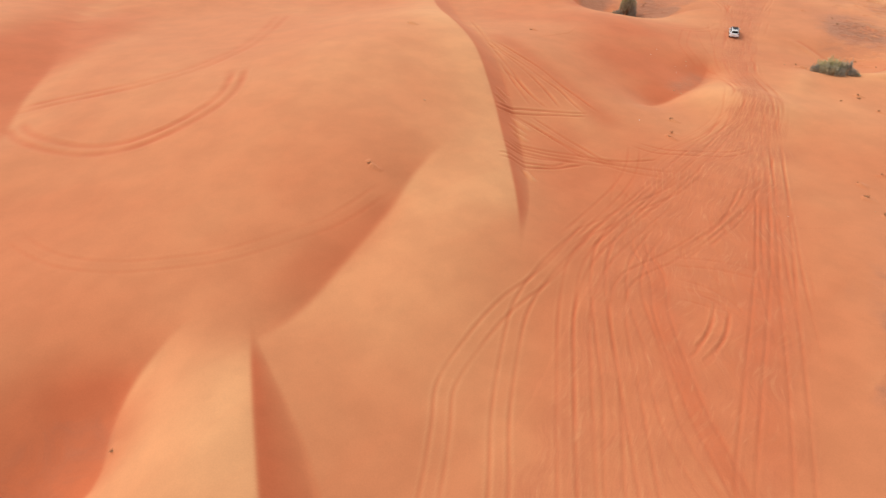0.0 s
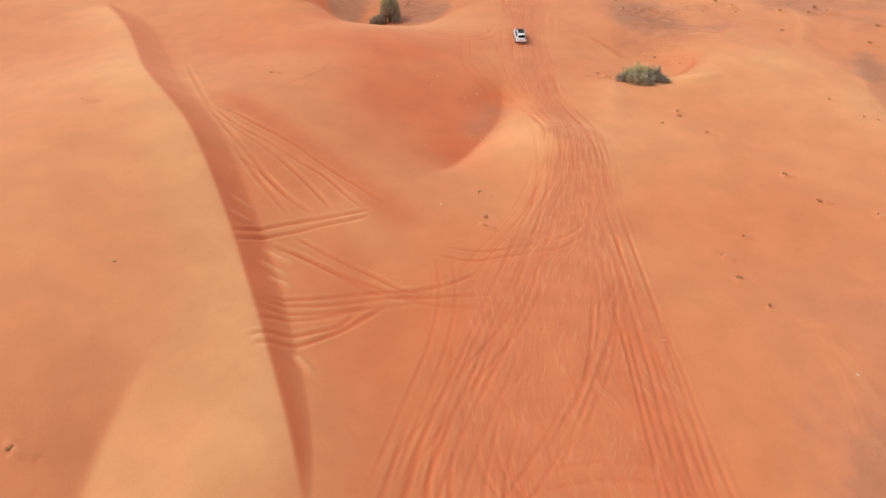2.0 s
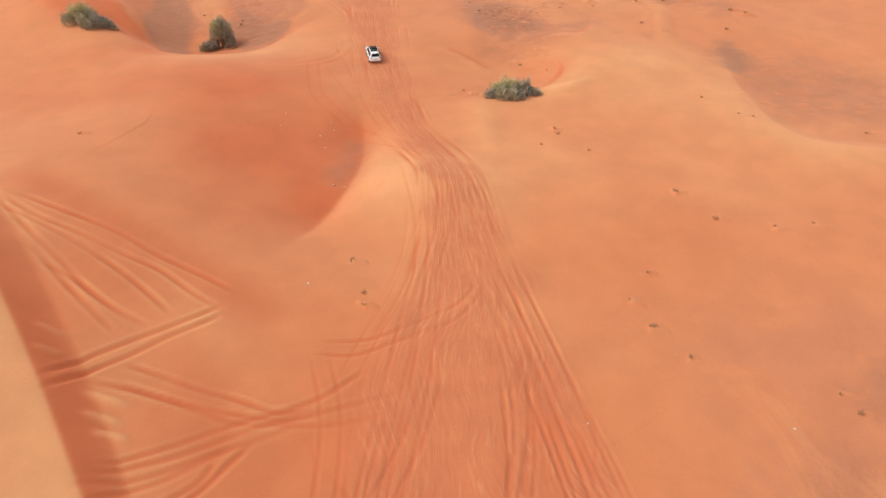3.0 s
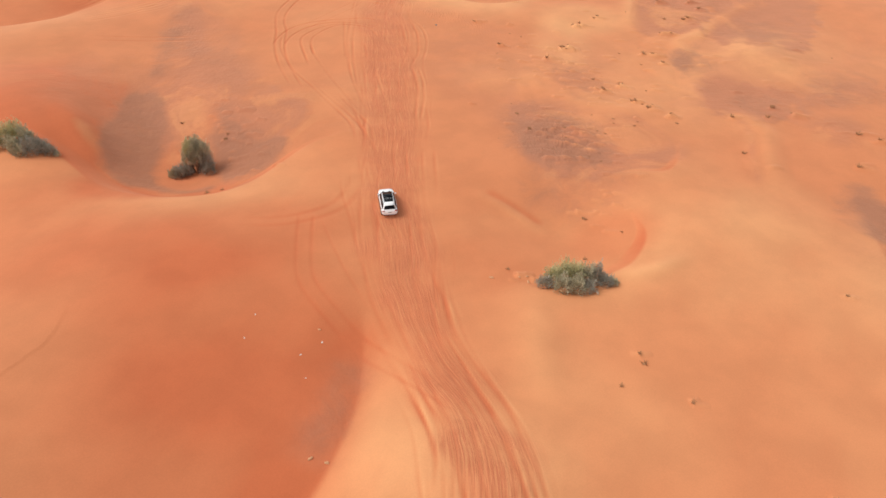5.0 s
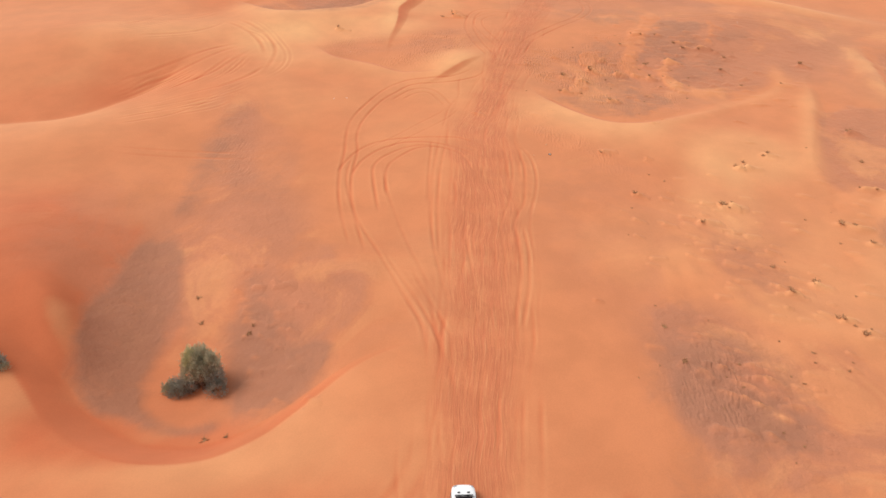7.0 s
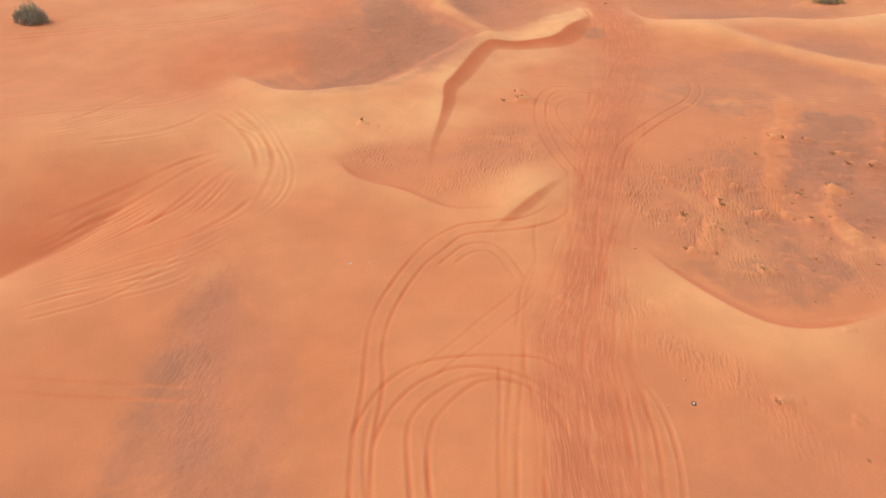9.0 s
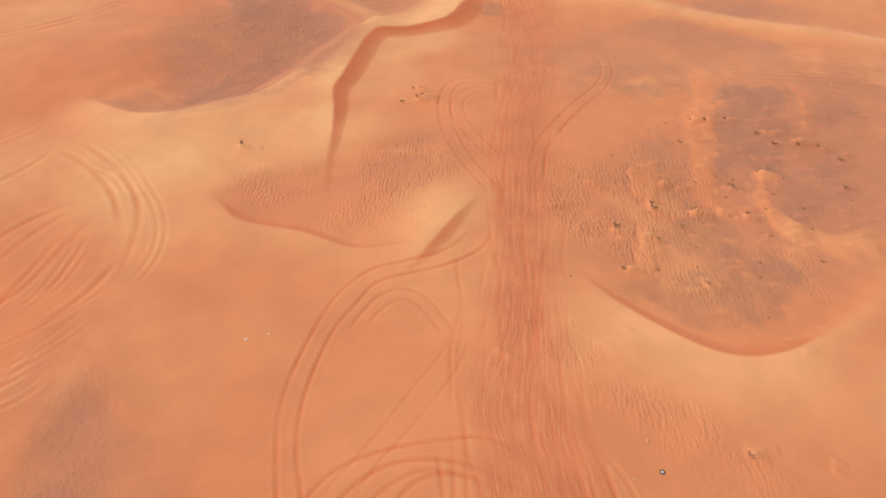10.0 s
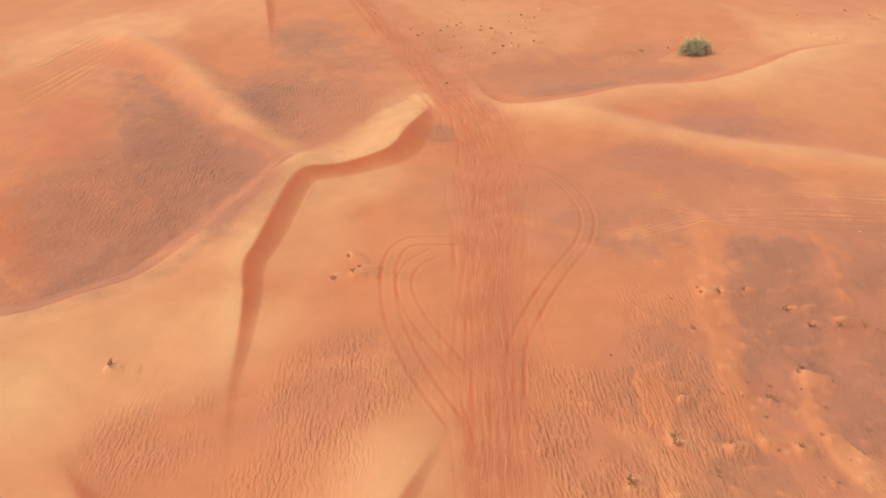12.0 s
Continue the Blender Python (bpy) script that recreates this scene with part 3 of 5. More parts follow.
# coarse dark grains and wind ripples
for line, amount in (
        ([(141, 241.5), (146, 241.5), (149, 238.5), (147, 233.6), (143, 228.3), (137, 225.8), (132.4, 225.8), (129.6, 226.8), (130.2, 229.4), (132.6, 232.3), (136.6, 237.4)], 0.7),
        ([(133.4, 224.2), (137.5, 224.2), (144.5, 223.2), (139, 217.5), (134, 215.6), (130.6, 217.6), (130.6, 220.4)], 0.6),
        ([(143.4, 240.8), (147.8, 238.9), (152.5, 235.7), (157.3, 231.8), (153, 227.5), (147, 229.6), (150.2, 232.9), (145, 235), (141.9, 238)], 0.45),
        ([(131.2, 251.9), (136.7, 248.2), (135.9, 244.7), (130.9, 246.8)], 0.35),
        ([(106, 216.3), (110.9, 216.6), (115.5, 214.9), (121.5, 215), (124.2, 211.6), (122.4, 208.3), (117.9, 206.8), (113.4, 206.8), (109, 208.8), (107.2, 211), (106.2, 213)], 0.6),
        ([(116.8, 232.5), (124, 237), (128, 236), (126.5, 231.5), (122.5, 225.5), (118.5, 227)], 0.4),
        ([(113, 221), (118, 224), (123.5, 223.5), (124, 218.5), (120, 215.6), (114.5, 217)], 0.42)):
    blot(line, "grey", 0.9 * amount, 1.6, 1.5)
for x, y, rx, ry, turn, amount in (
        (130, 225, 24, 16, 10, 0.08), (97, 209, 2, 5, 0, 0.2),
        (118, 318, 6, 8, 8, 0.3), (129, 283.6, 3, 3.4, 30, 0.75),
        (115, 306, 10, 8, 0, 0.4), (166, 260, 9, 4, -20, 0.35), (137, 250, 12, 6, -40, 0.35), (128, 330, 8, 10, 0, 0.4),
        (55, 203, 4, 5, 0, 0.3), (39.5, 184, 4, 7, -18, 0.5), (51, 173, 5, 8, 10, 0.7),
        (91, 154, 8, 7, 0, 0.7), (86, 144, 8, 7, 0, 0.35), (127, 167, 4, 8, 0, 0.5), (119, 107, 13, 12, 0, 0.45), (115, 122, 5, 5, 0, 0.4),
        (148, 171, 8, 8, 0, 0.4), (142, 146, 9, 7, 0, 0.4), (104, 168, 6, 8, 0, 0.35), (92, 162, 6, 5, 0, 0.35), (-33, 38, 6, 4, 30, 0.25),
        (72, 62, 6, 9, 20, 0.35)):
    patch("grey", x, y, rx, ry, turn, amount)
for x, y, rx, ry, turn, amount in (
        (114, 231, 9, 9, 0, 0.9), (123, 230, 6, 8, 0, 0.8), (96, 246, 8, 6, 0, 0.9), (80, 249, 6, 5, 0, 0.7), (113, 309, 9, 8, 0, 0.9),
        (113, 222, 4, 9, 0, 0.8), (98, 207, 4, 12, 15, 0.3), (52.5, 215, 3, 10, 0, 0.3), (110.5, 297, 5, 8, 0, 0.9), (97, 295, 4, 6, 0, 0.5), (88, 239, 7, 4, 0, 0.7),
        (150, 312, 14, 10, 0, 0.7), (124, 302, 6, 8, 0, 0.6), (186, 284, 12, 5, 0, 0.6), (118, 223, 4, 4, 0, 0.7), (129, 240, 5, 4, -35, 0.6), (112, 229, 5, 9, -25, 0.8), (118, 213, 10, 6, 0, 0.4), (133, 214, 12, 6, 0, 0.25), (122, 209, 3, 3, 0, 0.7), (88, 290, 12, 10, 0, 0.4), (100, 200, 3, 14, 15, 0.22), (160, 262, 14, 5, -30, 0.4), (90, 154, 6, 5, 0, 0.5)):
    patch("ripple", x, y, rx, ry, turn, amount)
# redder sand where churned; on walls facing off the sun, shade put into colour
for x, y, rx, ry, turn, amount in (
        (14, 100, 6, 22, 5, 0.4), (28, 92, 14, 9, 0, 0.3), (30, 70, 18, 26, -20, 0.3), (34, 124, 12, 12, 0, 0.45), (45, 124, 3, 7, -35, 0.3), (29, 185, 6, 10, 30, 0.9),
        (40, 136, 13, 12, 0, 0.6), (44, 150, 14, 7, 0, 0.5), (42, 246, 10, 8, 0, 0.2), (52, 244, 9, 12, 0, 0.15), (-34, 39, 8, 7, 0, 0.7), (-11, 63, 3, 10, -35, 0.35),
        (-76, 118, 10, 40, -10, 0.9), (84, 133, 6, 4.5, 10, 0.45), (70, 135, 9, 6, 0, 0.25), (26, 196, 8, 14, 0, 0.8), (33, 200, 6, 12, 0, 0.4), (26, 240, 14, 6, 0, 0.35), (66, 96, 14, 12, 0, 0.15), (24, 60, 20, 30, 0, 0.2),
        (80, 280, 8, 10, 0, 0.4), (66, 285, 14, 14, 0, 0.4), (80, 309, 9, 9, 0, 0.25), (46, 246, 15, 14, 0, 0.15), (75, 214, 14, 14, 0, 0.15), (160, 270, 14, 6, -20, 0.3), (22, 160, 14, 12, 0, 0.45), (33, 150, 10, 10, 0, 0.3), (-50, 60, 20, 14, 0, 0.3), (-30, 80, 18, 14, 0, 0.2), (34, 168, 5, 4, 0, 0.5), (42, 165, 7, 2.2, 10, 0.6)):
    patch("red", x, y, rx, ry, turn, amount)
for x, y, rx, ry, turn, amount in (
        (98, 180, 16, 22, 0, 0.4), (120, 160, 25, 20, 0, 0.25), (140, 255, 25, 14, -35, 0.7), (128, 222, 24, 17, 0, 0.68), (94, 152, 12, 14, 0, 0.6), (150, 150, 30, 30, 0, 0.25),
        (97, 246, 10, 6, 20, 0.6), (82, 250, 9, 8, 0, 0.3), (115, 305, 18, 16, 0, 0.7), (90, 288, 16, 14, 0, 0.9), (168, 292, 24, 9, -8, 0.8), (152, 310, 18, 12, 0, 0.5), (50, 184, 12, 18, 0, 0.6),
        (172, 215, 30, 30, 0, 0.5), (166, 262, 20, 6, -25, 0.6), (55, 212, 7, 24, 0, 0.6), (116, 106, 16, 14, 0, 0.5), (90, 300, 30, 30, 0, 0.45), (70, 62, 16, 20, 20, 0.5), (60, 40, 20, 20, 0, 0.4), (150, 225, 24, 16, 0, 0.5), (66, 178, 10, 10, 0, 0.3), (40, 196, 14, 16, 0, 0.5)):
    patch("dull", x, y, rx, ry, turn, amount)


for x, y, rx, ry, turn, amount in ((82, 258, 16, 7, -5, 0.5), (101, 270, 8, 8, 0, 0.4), (66, 255, 8, 12, 0, 0.3), (112, 277, 8, 5, 10, 0.5), (70, 276, 10, 6, 0, 0.3)):
    patch("pale", x, y, rx, ry, turn, amount)


def drift(points, width, amount=0.9):
    """A tongue of pale blown sand over the coarse floor."""
    at, d, s, _ = beside(points, width * 2)
    g = smooth((1.5 * width - np.abs(d) + 1.5 * RAGGED[at]) / (2.0 * width)) * smooth(s / 0.15) * smooth((1 - s) / 0.15)
    MASK["pale"][at] += 0.06 * amount * g
    MASK["grey"][at] -= 1.2 * g
    MASK["dull"][at] -= 1.0 * g
    Z[at] += 0.3 * g


drift([(147, 250), (141, 244), (137, 240), (132.2, 235), (127.9, 230.6), (125.8, 226.6), (125.5, 223.4), (125.9, 219.8), (128.1, 216)], 1.6, 1.0)
drift([(154, 238), (151.1, 234.8), (147, 231), (144, 228)], 1.0, 0.7)
drift([(135, 226), (133.4, 224.5), (129.6, 221.4), (128.4, 217.6), (129, 214)], 1.1, 0.9)
drift([(124, 212), (129, 212.5), (134, 211), (139, 207)], 2.2, 0.6)
drift([(122, 235), (120.8, 232.2), (117.8, 226.9), (113.9, 222.3), (110.2, 218.8), (106.9, 219.3)], 1.0, 0.9)
blot([(127, 216), (130, 216.6), (133.6, 213.9), (137.5, 210.8), (131, 206.5), (126.1, 207.8), (123.6, 210.6)], "pale", 0.2, 1.6, 1.4)
drift([(112, 152), (103, 158), (98, 166), (100, 176)], 3.5, 0.6)
drift([(135, 178), (124, 172), (118, 162), (120, 150)], 4, 0.6)
PIT_TUFTS = [(104.8, 263.3), (101.6, 260.5), (104.7, 260.4), (103.8, 260.0), (78.5, 258.8), (133.7, 237.9), (135.3, 236.9), (139.3, 231.6), (133.2, 225.6), (128.4, 224.9),
             (126.2, 220.1), (111.4, 225.2), (121.6, 229.1), (139.4, 228.7), (117.5, 226.4), (121.4, 223.4), (144.1, 225.9), (137.8, 235.7), (144.4, 222.6), (140.3, 218.4),
             (117.3, 225.7), (107.8, 219.1), (129.1, 234.8), (111.1, 224.8), (142.0, 227.3), (114.0, 213.3), (139.7, 211.7)]
EAST_TUFTS = [(124.3, 188.5), (119.7, 186.9), (118.5, 187.2), (110.4, 179.7), (111.3, 179.3), (105.8, 162.5), (109.7, 163.1), (140.2, 180.9), (140.9, 180.6), (142.3, 190.6), (143.2, 191.0), (146.5, 183.4),
              (122.2, 166.9), (130.8, 177.2), (132.3, 175.9), (123.1, 170.5), (121.9, 171.5), (147.4, 187.2), (102.3, 196.6), (101.0, 185.8), (105.3, 177.2), (155.2, 214.8), (145.9, 209.0), (125.8, 146.6),
              (126.7, 143.7), (117.7, 147.1), (122.7, 144.7), (130.7, 135.2), (131.7, 132.5), (123.2, 129.5), (109.3, 151.2), (107.6, 157.2), (108.1, 154.7)]
DUNE_TUFTS = [(98.9, 106.4), (99.6, 104.5), (98.0, 112.5), (76.5, 97.0), (76.7, 91.0), (86.3, 84.7), (81.6, 86.5), (63.3, 88.2), (58.9, 86.2), (58.2, 82.3), (58.3, 77.6), (66.6, 67.6),
              (66.3, 65.5), (35.8, 99.8), (35.0, 98.1), (37.0, 104.8), (73.2, 116.3), (73.5, 109.6), (17.3, 139.5), (111.7, 94.4), (-9.3, 76.4), (-6.6, 127.5), (-28.0, 38.1)]
NORTH_TUFTS = [(172.6, 320.9), (174.5, 318.7), (171, 317.2), (179.8, 323.5), (163.8, 312.4), (160.2, 307.5), (167.5, 312.6), (161.2, 315.5), (158.1, 307.4), (165.1, 306.8), (180.8, 293.8), (186.1, 292.1), (185.9, 283.6), (193.5, 285.2),
               (220.1, 288.7), (234.3, 287), (235.7, 282.1), (213.6, 280.8), (216.1, 276.8), (178.5, 295)]
# little mounds that the wind has heaped behind stones and tufts
pick = random.Random(21)
for x0, y0, rx, ry, count in [(x, y, 0.5, 0.5, 3) for x, y in PIT_TUFTS + EAST_TUFTS + NORTH_TUFTS] + [(x, y, 0.4, 0.4, 2) for x, y in DUNE_TUFTS] + [
        (128, 222, 20, 15, 170), (140, 227, 12, 12, 30), (92, 153, 5, 6, 130), (128, 165, 26, 24, 70), (51, 178, 4, 9, 50), (112, 108, 12, 12, 24), (152, 312, 18, 14, 40), (104, 172, 7, 14, 70), (92, 300, 12, 12, 20), (86, 139, 3, 3, 14), (70, 131.5, 2, 1.5, 6)]:
    for _ in range(count):
        x, y = pick.gauss(x0, rx * 0.6), pick.gauss(y0, ry * 0.6)
        big = 1.35 if count == 3 else 1.0
        h, r, t = big * pick.uniform(0.08, 0.32), big * pick.uniform(0.16, 0.38), pick.uniform(-0.35, 0.35) - 0.65
        u, v = x * SU + y * CU, x * CU - y * SU
        i0, i1 = np.searchsorted(LINES_U, (u - 5 * r, u + 5 * r))
        j0, j1 = np.searchsorted(LINES_V, (v - 5 * r, v + 5 * r))
        box = (slice(i0, i1), slice(j0, j1))
        a, b = (X[box] - x) * math.cos(t) + (Y[box] - y) * math.sin(t), -(X[box] - x) * math.sin(t) + (Y[box] - y) * math.cos(t)
        g = np.exp(-(b / r) ** 2) * np.where(a > 0, np.exp(-((a / (r * 5)) ** 2)), np.exp(-((a / (r * 0.6)) ** 2)))
        Z[box] += h * g
        MASK["pale"][box] += 0.15 * g
        MASK["grey"][box] -= 0.4 * g
        MASK["dull"][box] -= 0.15 * g

# ---- the beaten way and the wheel ruts ----
WEAR = np.clip(0.9 + swell(13, 0.26, 9, 41) + swell(4.5, 0.12, 9, 42), 0.25, 1.4)      # where the wind has spared the ruts
WAY_U = [-400, 20, 44, 64, 77, 94, 107, 117, 128, 140, 148, 163, 187, 205, 230, 240, 250, 262, 278, 300, 318, 342, 376, 420, 800]
WAY_L = [-9, -9, -11, -9.7, -10, -8.5, -2.3, 0, 0, -4, -6.5, -7.5, -6.5, -7, -7.7, -5.2, -4, -3, 0, 4, 5, 0, -9, -22, -140]
WAY_R = [14, 14, 13.7, 13, 12, 11, 8.6, 8, 6.5, 1.5, 1, 0, 1, 1.5, 1, 2, 3, 5, 7, 12, 12.5, 5, -4.6, -17, -134]
edge_l, edge_r = np.interp(LINES_U, WAY_U, WAY_L), np.interp(LINES_U, WAY_U, WAY_R)
kernel = np.hanning(41) / np.hanning(41).sum()
edge_l = np.convolve(np.pad(edge_l, 20, "edge"), kernel, "valid")
edge_r = np.convolve(np.pad(edge_r, 20, "edge"), kernel, "valid")
edge_l += 0.8 * np.sin(LINES_U / 19.0)
edge_r += 0.8 * np.sin(LINES_U / 23.0 + 1)
share = (GV - edge_l[:, None]) / (edge_r - edge_l)[:, None]
ragged = swell(9, 0.7, 8, 51) + swell(3.5, 0.35, 8, 52)
inside = smooth((GV - edge_l[:, None] + 1.2 + ragged) / 3.4) * smooth((edge_r[:, None] + 1.6 + ragged - GV) / 4.2)
near = smooth((LINES_U - 0) / 20) * smooth((430 - LINES_U) / 60)
MASK["way"][...] = inside * near[:, None] * np.interp(LINES_U, [60, 125], [0.5, 1.0])[:, None]
MASK["lat"][...] = share * 8.5
MASK["run"][...] = GU
pick = random.Random(7)
for k in range(430):
    stray = k % 6 == 0      # some drives cut across the others
    f, p1 = pick.uniform(-0.06, 1.06), pick.uniform(0, 6.3)
    start = pick.uniform(50, 385)
    stop = start + pick.uniform(10, 46)
    i0, i1 = np.searchsorted(LINES_U, (start - 1, stop + 1))
    u = LINES_U[i0:i1]
    if len(u) < 3:
        continue
    deep = max(pick.random() ** 2, 0.6 * stray)
    depth, width = 0.007 + 0.026 * deep, pick.uniform(0.10, 0.18) + 0.08 * deep
    go = f + pick.uniform(0.02, 0.12) * np.sin(u / pick.uniform(20, 60) + p1) + pick.gauss(0, 0.45 if stray else 0.16) * smooth((u - u[0]) / (u[-1] - u[0]))
    centre = edge_l[i0:i1] + go * (edge_r - edge_l)[i0:i1] + pick.uniform(0, 0.22) * np.sin(u / pick.uniform(1.4, 2.6) + p1)
    fade = np.clip(0.8 + 0.45 * np.sin(u / pick.uniform(2, 6) + 2 * p1), 0.1, 1.2)
    live = (smooth((u - start) / 6) * smooth((stop - u) / 6) * fade * np.interp(u, [70, 125], [0.6, 1.0]))[:, None] * WEAR[i0:i1]
    for off in (-0.82, 0.82)[: 1 + k % 2]:
        c = centre + off
        j0, j1 = np.searchsorted(LINES_V, (c.min() - 1, c.max() + 1))
        box = (slice(i0, i1), slice(j0, j1))
        q = (GV[box] - c[:, None]) / width
        groove, berm = np.exp(-q * q) * live[:, j0:j1], np.exp(-(((q - 1.7) / 0.7) ** 2)) * live[:, j0:j1]
        Z[box] += depth * (-groove + 0.5 * berm)
        MASK["red"][box] += (0.12 + 0.35 * deep) * groove
        MASK["pale"][box] += (0.05 + 0.12 * deep) * berm


def rut(points, depth=0.06, width=0.2, ends=0.1, red=0.35, pale=0.1, off=0.0):
    """The furrow of one wheel along a line."""
    at, d, s, _ = beside(points, abs(off) + 1.2, 0.6)
    e = smooth(s / ends) * smooth((1 - s) / ends) * WEAR[at]
    q = (d - off) / width
    groove, berm = np.exp(-q * q) * e, e * np.exp(-(((np.abs(q) - 1.8) / 0.7) ** 2))
    Z[at] += depth * (-groove + 0.35 * berm)
    MASK["red"][at] += red * groove
    MASK["pale"][at] += pale * berm
    MASK["grey"][at] -= 0.5 * groove


def ruts(points, depth=0.08, gauge=1.65, width=0.23, ends=0.06, red=0.5, pale=0.06):
    """The two furrows of one drive along a line."""
    for off in (-gauge / 2, gauge / 2):
        rut(points, 0.42 * depth, 0.85 * width, ends, 0.75 * red, pale, off)


def shifted(points, by):
    """The same line, driven again a little to the right."""
    q = spline(points, 3)
    t = np.gradient(q, axis=0)
    t /= np.hypot(*t.T)[:, None]
    return q + np.c_[t[:, 1], -t[:, 0]] * by


# loops on the high dune
ruts([(-35.3, 155), (-35.1, 126.9), (-39.3, 112.3), (-46.1, 104.7), (-55, 100.4), (-66, 98)], 0.24, 2.0, 0.85, 0.06, 0.8)
ruts([(-32.7, 107.6), (-31.7, 96.5), (-34.5, 88.8), (-39.8, 83.5), (-45.3, 82.1), (-51.9, 83.6), (-58.4, 87.4), (-63, 93)], 0.24, 2.0, 0.8, 0.06, 0.8)
ruts([(-49, 66), (-47.4, 63.4), (-41.1, 59.3), (-34.4, 57.6), (-28.6, 58), (-23.1, 59.3), (-16.5, 62.8), (-11.9, 66.3), (-6, 74)], 0.06, 1.7, 0.3, 0.1, 0.3)
# fan of tracks up the slip face
FAN = [
    [(5.3, 149.5), (7.2, 129.7), (9.1, 121.1), (11.5, 113.7), (12.9, 109.2), (15.2, 104.4), (16.4, 102.6)],
    [(7.4, 128), (10.4, 121.8), (13.8, 117.4), (17, 112.9), (19.3, 109.8), (21.2, 105.8), (23.2, 102.5)],
    [(7.5, 125.1), (10.2, 121), (13.1, 116.3), (15.6, 111.6), (17.5, 107.1), (18.8, 103.3)],
    [(9.5, 116.9), (11.1, 111.2), (12.5, 107), (13.9, 103.1)],
    [(9.9, 114.3), (12.1, 110.8), (14.1, 106.8), (16.5, 103.1)],
    [(9.1, 126.8), (12.7, 122), (16.7, 117.1), (19.8, 111.9), (22.9, 107.6), (25.4, 103.7)],
    [(7.4, 99.4), (11, 101.2), (14.7, 102.1), (18.1, 102.7), (23.5, 103.7)],
    [(7.4, 98), (10.8, 99.7), (14.4, 100.6), (17.8, 101.6), (23, 102.6)],
    [(10.2, 99.3), (12.8, 97.4), (15.7, 95), (18.6, 92.6), (21.2, 90.7), (23.9, 89.1), (27, 88.5), (30.1, 87.8), (33.5, 87)],
    [(13.3, 100), (15.8, 97.6), (18.3, 95), (20.8, 92.7), (23.2, 90.2), (26.5, 89)],
    [(12, 98.6), (14.9, 95.8), (17.3, 93.3), (19.7, 90.8), (22.4, 89.3), (25.5, 87.6), (28.4, 86.5), (32, 85.6)],
    [(8.8, 90.5), (12.3, 90.5), (15.1, 90.5), (18.1, 90.6), (21.2, 90.5), (24.3, 90.1), (27.6, 90.1), (32, 91)],
    [(8.8, 89.8), (12.1, 89.7), (14.9, 89.5), (18.8, 89.6), (21.9, 89.6), (25.8, 88.8)],
    [(7.6, 89.0), (8.5, 88.9), (11.9, 88.5), (14.6, 88.5), (17.6, 88.7), (20.5, 88.5), (24.2, 88.4)],
    [(8, 87.2), (10.9, 87.7), (13.5, 87.8), (16.5, 88.3), (19, 88.6)],
    [(7.2, 83.8), (8.4, 84.2), (11.1, 84.3), (13.9, 85.3), (15.9, 86.1), (18.1, 87.3), (21, 88.7)],
    [(7.2, 84.8), (8.2, 85.4), (10.5, 85.5), (13.1, 86), (15.6, 86.6), (17.6, 88.2)],
]
for k, line in enumerate(FAN):
    rut(line, 0.15 if k not in (6, 7) else 0.2, 0.25, 0.12, 0.42, 0.5)
for line in ([(7.7, 103.1), (8.9, 102.2), (9.9, 101.6)], [(9.8, 93.7), (11.2, 93), (12.5, 91.8)], [(10, 98), (11.6, 96.6), (13.2, 95.1)], [(10.8, 83.4), (11.6, 81.9), (12.4, 80.6)], [(8.2, 106), (9.4, 104.8), (10.6, 103.8)], [(9.6, 95.8), (11, 94.8), (12.4, 93.5)]):
    rut(line, -0.25, 0.35, 0.35, -0.5, 0.0)
    stain(line, 0.45, 0.25, "pale")
for line in ([(28.5, 96.4), (32.4, 94.3), (35.3, 93.8), (39.1, 93.8), (43.4, 94.1), (48, 96.5)], [(27.5, 95.4), (31.2, 93), (34.7, 92.6), (38.4, 92.4), (42.4, 92.4), (47.2, 94.8)],
             [(42, 85), (40.5, 82.6), (37.9, 78.1), (35.1, 74.3), (30, 69)], [(44, 84), (42.7, 81.8), (39.5, 77.4), (36.3, 73.7), (31.5, 68)], [(42.5, 79), (41.1, 75.4), (39.4, 70.6), (37.5, 65)]):
    rut(line, 0.08, 0.2, 0.15, 0.5, 0.25)
patch("pale", 18, 96, 9, 11, 0, 0.2)
stain([(8, 134), (11.8, 127.8), (19.3, 114.6), (24.3, 105.7), (28, 98.4)], 2.4, 0.6, "red")
